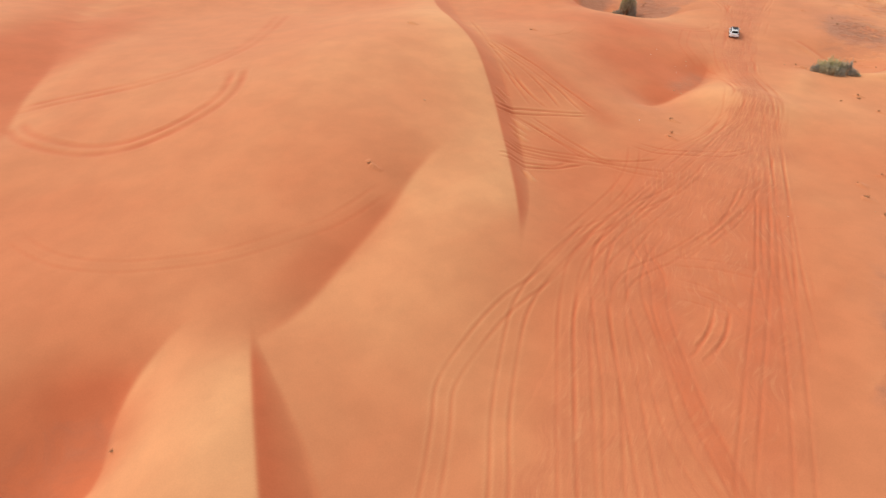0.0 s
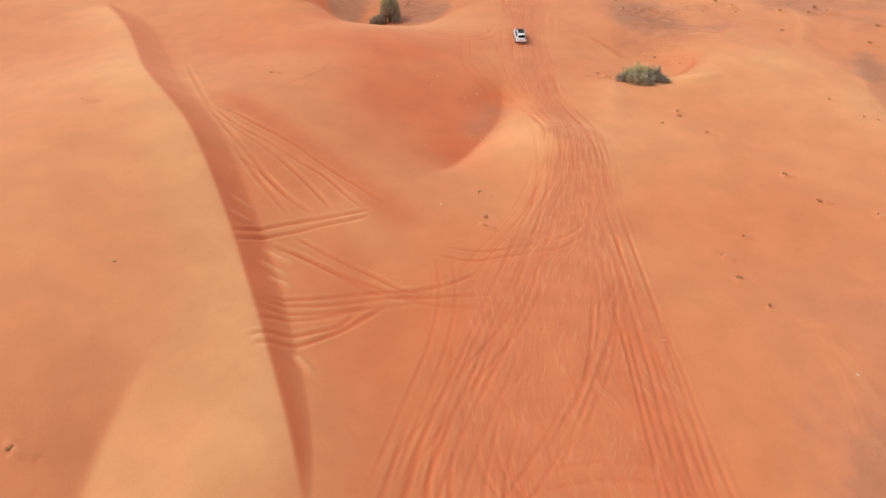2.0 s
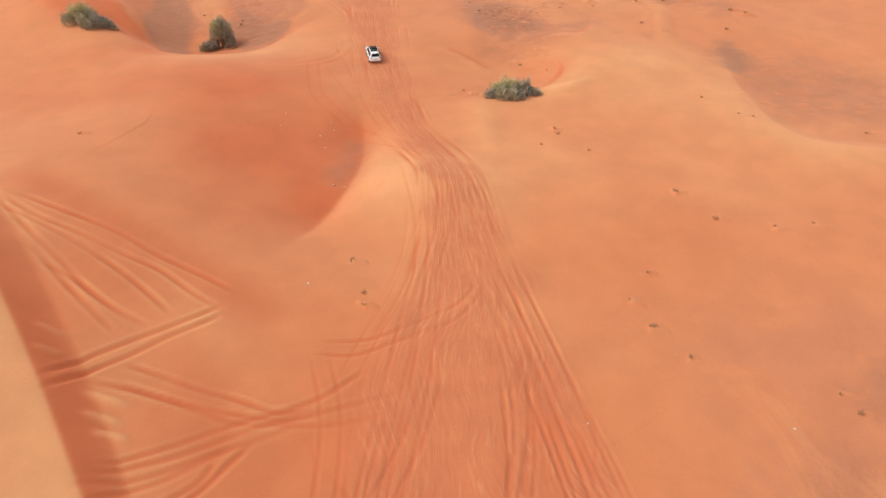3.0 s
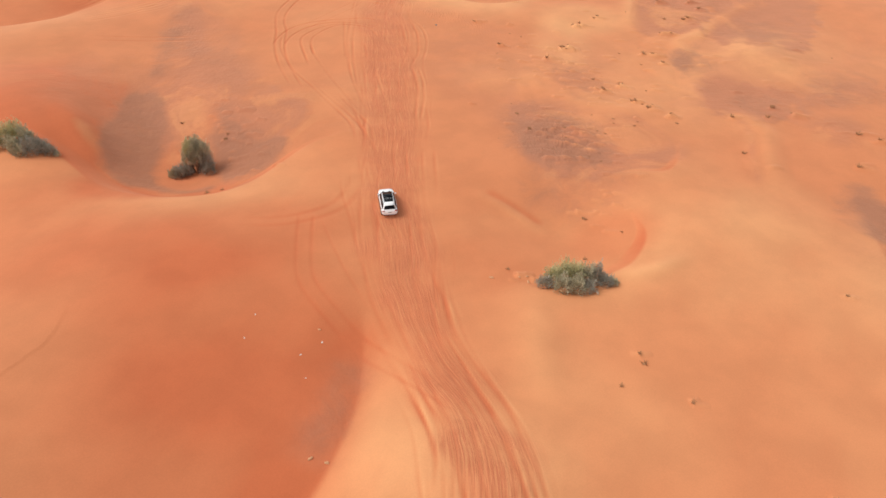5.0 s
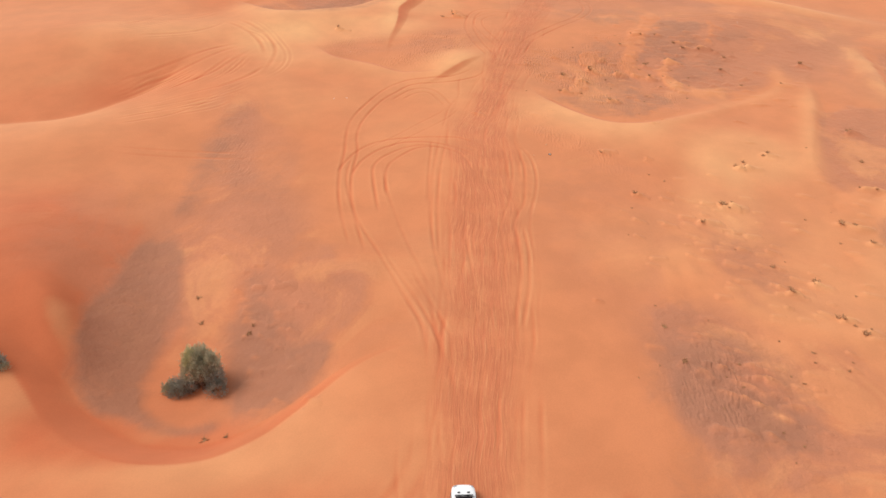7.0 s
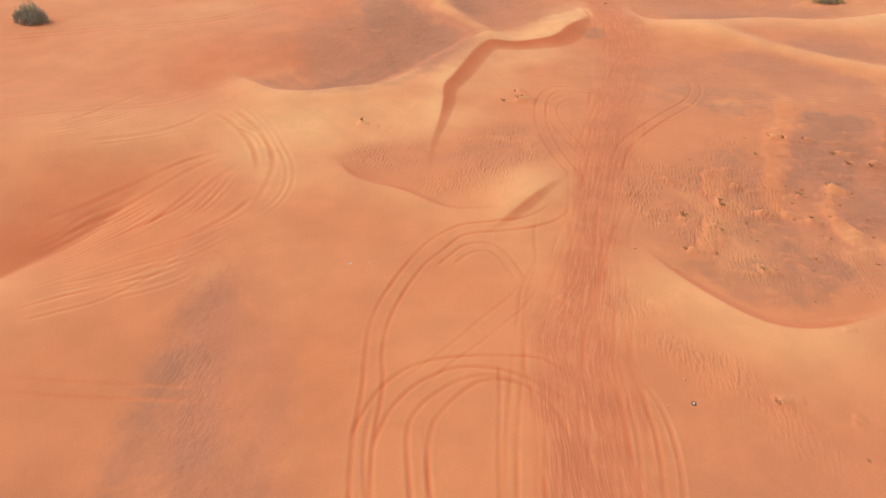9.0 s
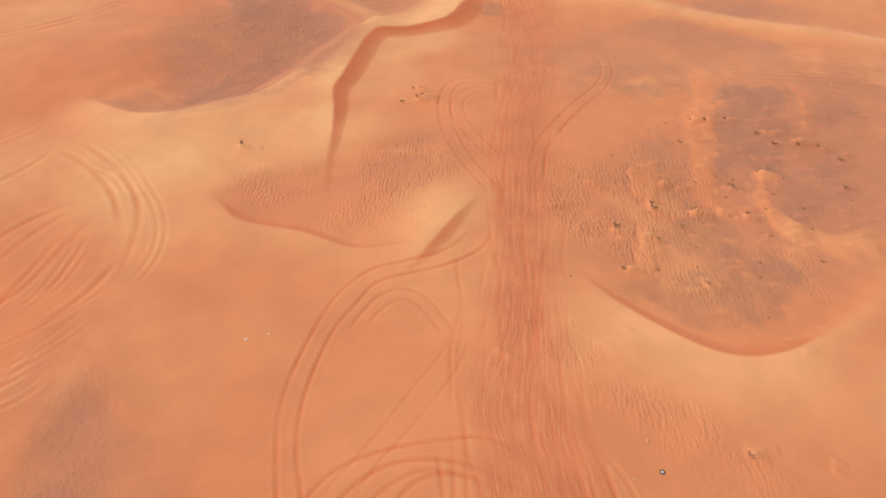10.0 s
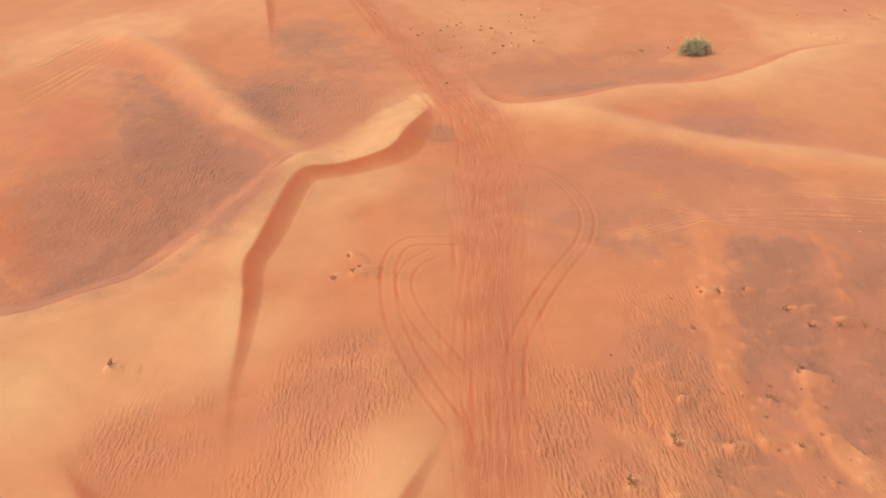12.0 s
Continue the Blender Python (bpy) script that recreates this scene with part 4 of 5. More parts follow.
# round the first flat
stain([(25, 72), (24.6, 63.7), (23.5, 56.8), (23.2, 49.9), (23.3, 43.4), (23.9, 38.9), (25, 30)], 1.3, 0.7, "red")
stain([(46, 92), (41.1, 74.7), (37, 63), (33, 53), (30, 45), (27, 30)], 2.6, 0.5, "red")
for line, deep in (
        ([(-3, 24), (-1, 34), (-0.1, 40.7), (0.4, 45.4), (3.3, 50.8), (7, 56), (11.2, 60.8), (15.3, 67.4), (20, 76)], 0.10),
        ([(3, 24), (4.6, 34.2), (5.3, 42.5), (6.6, 49.7), (8.2, 55.7), (11.3, 61.5), (16, 69), (22, 78)], 0.13),
        ([(9.5, 24), (10.3, 34.3), (11.6, 45.3), (13.2, 56.6), (16, 66), (22, 75), (30, 84)], 0.08),
        ([(11, 24), (11.9, 34.3), (13.4, 46.8), (15, 56.7), (19, 66), (26, 75), (34, 84)], 0.09),
        ([(13, 24), (14.2, 34.3), (15.9, 45.4), (16.5, 53.1), (17.6, 62.6), (20.3, 70.5), (27, 80), (36, 90)], 0.12),
        ([(16.5, 24), (17, 34.4), (17.3, 38.9), (17.8, 46.8), (18.7, 56.7), (21.1, 62.6), (26.8, 67.1), (34.1, 73.2), (41.9, 80.9)], 0.12),
        ([(24, 28), (21.6, 36), (20.5, 42.7), (21.1, 51.5), (21.3, 60.6), (24, 68), (31, 78)], 0.12),
        ([(25.5, 28), (24.5, 35), (23.9, 38.9), (23.3, 43.4), (23.2, 49.9), (23.5, 56.8), (24.6, 63.7), (23.9, 69.4), (26, 76)], 0.14),
        ([(22, 24), (24.8, 34.4), (29.2, 45.5), (32.6, 53.3), (37.5, 65), (41.1, 74.7), (46.3, 89.7), (50, 102)], 0.14),
        ([(26, 24), (29.7, 34.5), (32.1, 41.5), (35.1, 50.1), (38.8, 60.8), (43.7, 74.7), (51.9, 98.9), (56, 112)], 0.13),
        ([(34, 48), (38.1, 66.4), (41, 74.3), (44.3, 84.6), (48.7, 98.3), (53, 110)], 0.11),
        ([(36, 46), (41.2, 65), (43.7, 73.1), (47.3, 85.1), (51.6, 99.3), (56, 115)], 0.11),
        ([(28, 67), (31.5, 70.2), (34.5, 72.4), (38.5, 76.7), (42.2, 82.3), (46, 91)], 0.16),
        ([(14.3, 64.7), (19.5, 71.8), (28.5, 82.9), (36, 92), (44, 102)], 0.11),
        ([(18.4, 69.3), (24.6, 75.7), (35.4, 87.8), (46.1, 102.9), (52, 113)], 0.11),
        ([(16, 70), (20.8, 74.2), (26, 78.6), (31.6, 82.6), (38, 89)], 0.10),
        ([(14, 68), (18.8, 75.1), (24.3, 83.1), (27.2, 89), (29, 96)], 0.10),
        ([(39.2, 95.1), (44, 100.3), (49, 106), (52.5, 112), (54.5, 120)], 0.09),
        ([(26, 62.6), (27.1, 62.2), (29.6, 60.7), (31.3, 58.3), (32, 56)], 0.16),
        ([(25.5, 60.2), (27.5, 59.8), (29.6, 58.4), (31.2, 56)], 0.14),
        ([(30.6, 58.4), (29.9, 56.9), (28.2, 53.3), (25.8, 50), (24, 48.6)], 0.14),
        ([(26.5, 66.7), (28, 66.5), (31.9, 66), (36, 64.4), (38, 63.2)], 0.14)):
    ruts(line, 1.05 * deep, 1.65, 0.22, 0.2, 0.5, 0.2)
for line in ([(27.2, 61.4), (29.4, 60.4), (31.5, 59)], [(26.3, 59.3), (28.8, 58.3), (31, 57.4)], [(30.1, 59.4), (28.6, 55.6), (26.8, 52.8), (25.1, 51)], [(31.1, 57.6), (29.5, 53.8), (27.4, 51.1), (25, 48.6)],
             [(29.1, 67), (32.5, 70.5), (36.7, 74.8), (40.7, 79)], [(29.3, 68.7), (33.3, 72.9), (38.6, 78.2)]):
    rut(line, 0.08, 0.2, 0.15, 0.3, 0.35)
# by the bowl
ruts([(53, 152), (50.4, 145.3), (48.8, 139.8), (49.8, 133.6), (52, 127), (55, 118)], 0.06)
ruts([(44, 153), (50, 151), (57, 152), (62, 157)], 0.05, 1.65, 0.4, 0.3)
ruts([(36, 219), (41.8, 217), (48, 215.1), (53.4, 213.2), (59, 211)], 0.09, 1.65, 0.25, 0.2, 0.4)
# loops on the shelf
for line, red in (
        ([(65.2, 203.6), (66.2, 205.6), (67.8, 207.6), (69.7, 209.4), (72.5, 210.7), (75.5, 210.8), (78.9, 210.1), (82.1, 209), (84.7, 207.7), (86.6, 204.6)], 0.5),
        ([(67, 202.6), (68.2, 204.8), (69.9, 206.8), (72.3, 208.4), (75, 209.2), (77.4, 209.1), (80.5, 207.7), (83, 205.2), (85.2, 201.6)], 0.5),
        ([(68, 192.5), (68.7, 196.7), (70.2, 203.4), (71.9, 205.8), (74.3, 207.1), (76.4, 207.7), (78.9, 207.5), (82, 205.4)], 0.4),
        ([(70, 196), (71, 200), (72.3, 203.3), (73.7, 204.8), (75.9, 206.2), (78.2, 207), (80.4, 206.3), (82.2, 204.7), (83.2, 202.1), (83, 197)], 0.45),
        ([(80.6, 208.6), (79.4, 205.4), (77.2, 199.9), (74.5, 192.6)], 0.3),
        ([(62.6, 186), (63.3, 192.6), (64.1, 198), (65.6, 203.9), (67.6, 209.3), (68.9, 213.6), (70.4, 217.7), (72.9, 221.6), (77.1, 226.3), (80.4, 229), (84.2, 230.4), (87.9, 229.8), (91.1, 229.5), (94.1, 230), (98, 232)], 0.55),
        ([(64, 184), (64.9, 192.5), (66.5, 201.1), (69.5, 209.2), (70.4, 213.1), (71.9, 216.8), (74.3, 220.5), (77.8, 224.5), (80.9, 226.7), (84.1, 228.5), (88.5, 228), (92.3, 227.6), (96.1, 228.2), (99.5, 231)], 0.55),
        ([(79, 224), (81.1, 225.4), (83.4, 226.7), (85.9, 226.5), (87.5, 224.2), (87.9, 219)], 0.35),
        ([(81, 223.8), (82.8, 224.9), (84.8, 225.4), (86.2, 224.1), (86.8, 219.5)], 0.3),
        ([(92.4, 206), (91.4, 201.6), (90.2, 197), (88.1, 192.2), (86, 188.4), (84.1, 186.2), (82.7, 184.2), (82, 181.5), (80.1, 176.7), (78, 172.7), (75, 167.5)], 0.5)):
    rut(line, 0.075, 0.2, 0.08, 1.1 * red, 0.12)
rut([(90.4, 202.6), (88.6, 197.4), (86.4, 192.8), (84.3, 189.2), (82.4, 186.6), (81, 184.4), (80.2, 181.8), (78.3, 177), (76, 172.6)], 0.05, 0.19, 0.1, 0.45, 0.2)
for line in ([(88, 219.6), (87, 218.7), (84.6, 216.9), (80.8, 214.7), (77.2, 212.4), (74.1, 210.8), (70, 208.8)], [(89.4, 218.5), (88.4, 217.6), (86.1, 215.4), (82.8, 213.3), (79.2, 211.3), (76, 209.8), (72, 207.3)]):
    rut(line, 0.035, 0.18, 0.15, 0.25, 0.1)
for line in ([(36, 232), (40, 233.1), (47.4, 235.3), (55.1, 237), (61, 240)], [(36, 228.4), (40.5, 229.6), (45.2, 230.7), (51.2, 233), (58.5, 238)], [(37, 226.4), (40.8, 227.2), (44.9, 228.1), (50.1, 231), (55.5, 235.4)]):
    rut(line, 0.05, 0.22, 0.15, 0.3, 0.25)
# drives between the loops and the way
for line, deep, red, pale in (
        ([(69.1, 209.3), (66.5, 203.4), (65.3, 196.6), (65.1, 190.5), (65.6, 184), (66.1, 175.6), (66.3, 171), (65.2, 166.7)], 0.07, 0.4, 0.15),
        ([(66.1, 184.7), (66.5, 180.5), (67.1, 175.4), (67.3, 170.1), (67.1, 166.2)], 0.06, 0.35, 0.2),
        ([(68.2, 180.8), (68.3, 176.4), (68.5, 172.3), (68.5, 168)], 0.05, 0.3, 0.15),
        ([(82.4, 209.5), (77.8, 200), (74.6, 191.9), (72.4, 184.7), (70.7, 177.1), (69.9, 171.9)], 0.045, 0.3, 0.08),
        ([(83.4, 209.2), (78.7, 199.6), (75.5, 191.6), (72.5, 183), (71.5, 178.4)], 0.05, 0.3, 0.08),
        ([(72.3, 205.5), (70.9, 199.8), (70, 193.3), (69.3, 184.6), (69.2, 176.8), (68.9, 172.8)], 0.04, 0.25, 0.06),
        ([(92, 203.9), (92.1, 199.1), (90.6, 194), (88, 189.2), (85, 185)], 0.06, 0.3, 0.35),
        ([(84, 184.4), (82, 178.6), (79.8, 173.9), (77.4, 169.8), (75.5, 166.7)], 0.07, 0.3, 0.4),
        ([(79.7, 192.4), (76.8, 185.3), (74.9, 179), (73.5, 173.6), (72.3, 169.3)], 0.06, 0.3, 0.3)):
    rut(line, deep, 0.2, 0.15, red, pale)
# loops further up the way
ruts([(127, 268), (131.6, 270.7), (135.8, 267.4), (136.3, 262), (133.8, 255.8), (129.2, 251.6), (123.6, 248.9), (117.9, 245.7), (112.2, 241.5), (108, 236)], 0.18, 1.65, 0.24, 0.06, 0.85, 0.12)
ruts([(118, 259), (115.9, 260.2), (111.6, 262.1), (107.9, 259.4), (104.8, 253.5), (103.3, 248.6), (102.3, 242.4), (102, 236)], 0.15, 1.65, 0.24, 0.06, 0.7, 0.1)
ruts([(114, 259), (110.1, 258.1), (107.4, 255.2), (106, 249), (106, 240)], 0.13, 1.65, 0.22, 0.06, 0.6, 0.1)
# tracks across from the east
for line, deep in (
        ([(138.5, 261.9), (140.6, 257), (143.8, 251.5), (147, 247.1), (150.8, 242.4), (155.2, 238.4), (161.5, 234.4), (180, 224), (205, 210)], 0.09),
        ([(139.6, 262.6), (141.8, 257.6), (145, 252.3), (148.2, 248), (152, 243.3), (156.4, 239.3), (162.6, 235.3), (181, 225), (206, 211)], 0.07),
        ([(130.8, 252.5), (136.1, 250.3), (141.4, 249.3), (146.6, 247.9), (152.6, 243.8), (157.4, 240), (163.3, 235.6), (182, 226.5)], 0.09),
        ([(131.5, 251.2), (136, 249), (141.2, 247.9), (146.2, 246.5), (152, 242.6), (157, 238.8), (163, 234.4)], 0.05),
        ([(139.5, 262), (141.1, 259.5), (144.3, 254.6), (148.1, 249.2), (152, 245)], 0.07),
        ([(142, 250), (145.1, 246.6), (149.7, 241.6), (153.8, 237.6), (160, 233.6), (175, 224)], 0.09),
        ([(151, 261), (154.8, 255.6), (158.6, 248.8), (163.8, 244.1), (169.5, 239.2), (186, 228)], 0.08),
        ([(157, 247.5), (161, 242.3), (166.4, 237.4), (182, 228.5)], 0.06),
        ([(154, 249), (159, 244.6), (164.8, 239.8), (170, 236)], 0.05)):
    rut(line, deep, 0.2, 0.12, 0.4, 0.55)
# swept tracks of the western slope
for line, deep in (
        ([(36.2, 241.5), (38.8, 243), (41.6, 245.4), (43.9, 246.5)], 0.16),
        ([(37.3, 240.1), (40.5, 242), (43.3, 243.8), (46.6, 244.6), (50.4, 246.2)], 0.18),
        ([(36.7, 237.9), (40.7, 238), (43.9, 239.7), (48, 241.8), (51.7, 245)], 0.18),
        ([(51.1, 239.2), (54.1, 241.3), (56.7, 245.1), (58.9, 249.5)], 0.11),
        ([(52.8, 239.6), (55.9, 242.4), (58.8, 246.9), (60.4, 250.3)], 0.11),
        ([(38.1, 231.7), (43.1, 231.8), (48.3, 232.5), (52.7, 233), (56.1, 234.5), (59.5, 237)], 0.12),
        ([(38.5, 230), (43.3, 230.4), (48.4, 231.1), (52.1, 231.8), (54.9, 233)], 0.12),
        ([(45.4, 228.3), (48.9, 228.7), (52.1, 229.5), (54.3, 231)], 0.1),
        ([(46.3, 229.9), (50, 230.2), (53.2, 231.7)], 0.1),
        ([(62.6, 267.2), (65, 260.4), (65.9, 255.6), (66.5, 250), (65.8, 244.8), (63.7, 240.8), (59.9, 237.4)], 0.03),
        ([(60.7, 261.9), (63.3, 258.2), (64.2, 254)], 0.05),
        ([(34.4, 266.6), (40.8, 267.9), (47.5, 270.8)], 0.12),
        ([(35.1, 261.6), (40, 262.8), (44.4, 265.8), (48.9, 270.8)], 0.12),
        ([(41.6, 258.4), (47.9, 259.9), (54.1, 262.5)], 0.1)):
    ruts(line, 0.7 * deep, 0.9, 0.28, 0.25, 0.3, 0.25)
    if deep > 0.15:
        ruts(shifted(line, 1.9), 0.35 * deep, 1.1, 0.24, 0.25, 0.15, 0.1)
        ruts(shifted(line, -2.2), 0.3 * deep, 1.2, 0.24, 0.25, 0.15, 0.1)
for line in ([(36, 245.3), (44, 248.6), (48.8, 250.6), (53.9, 253.6), (59, 255.5)], [(37, 242.2), (45, 246), (50, 248.1), (55.2, 252), (59.5, 254.2)], [(44, 239), (47.1, 240.5), (52.4, 242.9), (56.9, 247.9), (61, 252.4)],
             [(48, 240), (50, 241.9), (53, 244.8), (57, 250.2)], [(52, 235.8), (57.5, 239), (62, 243.8)], [(59.5, 269.2), (62.2, 263.5), (64.4, 257.2), (64.6, 250.7), (62.9, 244.9), (60, 239)], [(57.2, 268.1), (60.5, 261.8), (62.4, 255.1), (62.4, 247)],
             [(40, 259), (47.7, 260.7), (53.6, 263.6), (58, 268)], [(36, 264), (40.8, 268), (44.9, 273.9), (49, 278.5)]):
    rut(line, 0.075, 0.34, 0.25, 0.35, 0.22)
ruts([(25, 268.5), (35.9, 270.2), (42.7, 271), (49.9, 271.8), (57, 276)], 0.12, 1.7, 0.3)
ruts([(22, 309), (31.5, 309.2), (40.4, 308.9), (52.4, 307.6), (64.2, 309.4), (74, 316)], 0.16, 1.8, 0.4)
for line in ([(75, 321), (84, 329.5), (95, 340.7), (105, 345)], [(81.7, 324.5), (87.8, 331.4), (93.6, 338.4)], [(76.4, 336.5), (86.7, 342.2), (97, 345.6)],
             [(76, 334), (81.5, 338.7), (91.1, 347.4), (107.9, 356.4)], [(75.4, 327.3), (82.1, 329.5), (91.6, 339.5), (94.9, 341.2)]):
    ruts(line, 0.14, 1.8, 0.4, 0.2, 0.3, 0.2)


def build_ground():
    nu, nv = X.shape
    mesh = bpy.data.meshes.new("ground")
    mesh.vertices.add(nu * nv)
    mesh.vertices.foreach_set("co", np.stack([X, Y, Z], -1).astype(np.float32).ravel())
    i = np.arange(nu * nv).reshape(nu, nv)
    quads = np.stack([i[:-1, :-1], i[:-1, 1:], i[1:, 1:], i[1:, :-1]], -1).reshape(-1, 4)
    mesh.loops.add(quads.size)
    mesh.loops.foreach_set("vertex_index", quads.ravel().astype(np.int32))
    mesh.polygons.add(len(quads))
    mesh.polygons.foreach_set("loop_start", np.arange(0, quads.size, 4, dtype=np.int32))
    mesh.polygons.foreach_set("use_smooth", np.ones(len(quads), bool))
    for name, values in MASK.items():
        if name not in ("lat", "run"):
            values = np.clip(values, 0, 1)
        mesh.attributes.new(name, "FLOAT", "POINT").data.foreach_set("value", values.astype(np.float32).ravel())
    mesh.update()
    mesh.materials.append(SAND)
    if mesh.polygons[0].normal.z < 0:
        mesh.flip_normals()
    return tagged(new("ground", mesh), "rolling orange-red desert sand with wheel ruts and wind ripples", "sand dunes", kind="structure")


build_ground()


def ground(x, y):
    """The sand's height at a place."""
    u, v = x * SU + y * CU, x * CU - y * SU
    i = min(max(int(np.searchsorted(LINES_U, u)) - 1, 0), len(LINES_U) - 2)
    j = min(max(int(np.searchsorted(LINES_V, v)) - 1, 0), len(LINES_V) - 2)
    a = (u - LINES_U[i]) / (LINES_U[i + 1] - LINES_U[i])
    b = (v - LINES_V[j]) / (LINES_V[j + 1] - LINES_V[j])
    return float((Z[i, j] * (1 - b) + Z[i, j + 1] * b) * (1 - a) + (Z[i + 1, j] * (1 - b) + Z[i + 1, j + 1] * b) * a)


def part(name, bm, mat, parent=None, label="", smooth_faces=True):
    mesh = bpy.data.meshes.new(name)
    bmesh.ops.recalc_face_normals(bm, faces=bm.faces)
    bm.to_mesh(mesh)
    bm.free()
    mesh.materials.append(mat)
    if smooth_faces:
        mesh.polygons.foreach_set("use_smooth", np.ones(len(mesh.polygons), bool))
    ob = new(name, mesh)
    ob.parent = parent
    return tagged(ob, label)


# ---- bushes ----
def tube(bm, points, radii, sides=6):
    """A tapered limb along the points."""
    rings = []
    for k, p in enumerate(points):
        d = (points[min(k + 1, len(points) - 1)] - points[max(k - 1, 0)]).normalized()
        a = d.orthogonal().normalized()
        b = d.cross(a)
        rings.append([bm.verts.new(p + radii[k] * (a * math.cos(math.tau * i / sides) + b * math.sin(math.tau * i / sides))) for i in range(sides)])
    for r, s in zip(rings, rings[1:]):
        for i in range(sides):
            bm.faces.new((r[i], r[(i + 1) % sides], s[(i + 1) % sides], s[i]))
    bm.faces.new(rings[-1])
    bm.faces.new(rings[0][::-1])


def leaf_mesh(name, data, mat, parent, label=""):
    mesh = bpy.data.meshes.new(name)
    mesh.from_pydata(*(data[0], [], data[1]))
    mesh.materials.append(mat)
    ob = new(name, mesh)
    ob.parent = parent
    return tagged(ob, label)


def clump(rng, seed, centre, r, h):
    """Thin twigs that fan out of one root into a ragged dome."""
    verts, faces = [], []
    h *= 1.3
    for _ in range(int(800 * r * (r + 0.5 * h))):
        a, up = rng.uniform(0, math.tau), rng.random() ** 0.75
        flat = math.sqrt(max(0, 1 - up * up))
        out = Vector((flat * math.cos(a), flat * math.sin(a), up))
        far = 1 + 0.45 * noise.noise(out * 2.1 + Vector((seed, 0, 0))) + 0.3 * noise.noise(out * 5.5 + Vector((0, seed, 0)))
        share = rng.uniform(0.45, 1.0) ** 0.7 * far
        p = centre + Vector((out.x * r, out.y * r, out.z * h)) * share
        way = (out + Vector((rng.gauss(0, 0.3), rng.gauss(0, 0.3), 0.55 + rng.gauss(0, 0.25)))).normalized()
        side = way.cross(Vector((rng.gauss(0, 1), rng.gauss(0, 1), rng.gauss(0, 1)))).normalized()
        n, w = rng.uniform(0.18, 0.45), rng.uniform(0.016, 0.036)
        k = len(verts)
        verts += [p - way * n * 0.5 - side * w * 0.5, p - side * w, p + way * n * 0.5, p + side * w]
        faces.append((k, k + 1, k + 2, k + 3))
    return verts, faces


def bush(x, y, seed, turn, clumps, label, bare=2):
    """Clumps: metres to the side and away, height of the root, radius, height, and leaf (0 grey, 1 dusty in sun tone, 2
    dark in shade tone).
    """
    rng = random.Random(seed)
    base = tagged(new("desert_bush"), label, "bush")
    base.matrix_world = pose(x, y, ground(x, y), 0, 0, turn)
    c, s_, z0 = math.cos(radians(turn)), math.sin(radians(turn)), ground(x, y)
    leaves = ((LEAF, "grey-green feathery twigs"), (LEAF_LIT, "dusty yellowish twigs toned as in sun"), (LEAF_DARK, "dark bluish-green twigs toned as in shade"))
    for px, py, lift, r, h, kind in clumps:
        floor = ground(x + c * px - s_ * py, y + s_ * px + c * py) - z0
        centre = Vector((px, py, floor + lift - 0.1))
        root = Vector((px * 0.55, py * 0.55, -0.2))
        wood = bmesh.new()
        for _ in range(2 + bare):
            end = centre + Vector((rng.gauss(0, r * 0.45), rng.gauss(0, r * 0.45), h * rng.uniform(0.6, 1.05)))
            mid = root.lerp(end, 0.5) + Vector((rng.gauss(0, 0.2), rng.gauss(0, 0.2), 0.15))
            tube(wood, [root + Vector((rng.gauss(0, 0.15), rng.gauss(0, 0.15), 0)), mid, end], [0.06, 0.035, 0.01], 5)
        part("stem", wood, BARK, base, "pale dry woody stems")
        mat, words = leaves[kind]
        leaf_mesh("crown", clump(rng, rng.uniform(0, 50), centre, r, h), mat, base, words)
    return base


bush(73.9, 127.0, 11, -25, ((-3.3, 0.3, 0, 0.9, 1.3, 2), (-2.3, 0.9, 0, 1.2, 2.0, 1), (-1.1, 1.3, 0, 1.2, 2.5, 1), (-1.7, -0.6, 0, 1.1, 1.7, 0), (0.0, 0.8, 0, 1.2, 2.4, 1), (-0.2, -0.9, 0, 1.1, 1.5, 0), (1.1, 0.5, 0, 1.1, 2.1, 0),
                            (1.0, -0.9, 0, 0.9, 1.2, 2), (2.2, 0.5, 0, 0.9, 2.0, 2), (3.1, -0.1, 0, 0.9, 1.1, 2), (3.9, -0.2, 0, 0.55, 0.6, 0)), "wide grey-green desert bush half buried in the dune's edge")
bush(44.4, 172.9, 12, -23, ((0.4, 0.6, 3.0, 1.3, 1.9, 0), (-0.6, 0.5, 3.1, 1.0, 1.6, 1), (1.2, 0.3, 2.7, 1.2, 1.6, 0), (-0.9, 0.3, 1.7, 1.1, 1.5, 0), (1.5, 0.1, 1.3, 1.0, 1.4, 2), (1.7, -0.4, 0.2, 1.1, 1.4, 2), (0.3, 0.2, 2.0, 1.2, 1.5, 0),
                            (-1.4, -0.3, 0.3, 1.0, 1.3, 2), (-2.2, -0.4, 0.0, 1.1, 1.4, 2), (-3.1, -0.3, 0, 0.9, 1.0, 0), (0.2, 1.0, 0.6, 1.3, 1.9, 2)), "tall grey-green desert bush with bare pale stems in a hollow", 7)
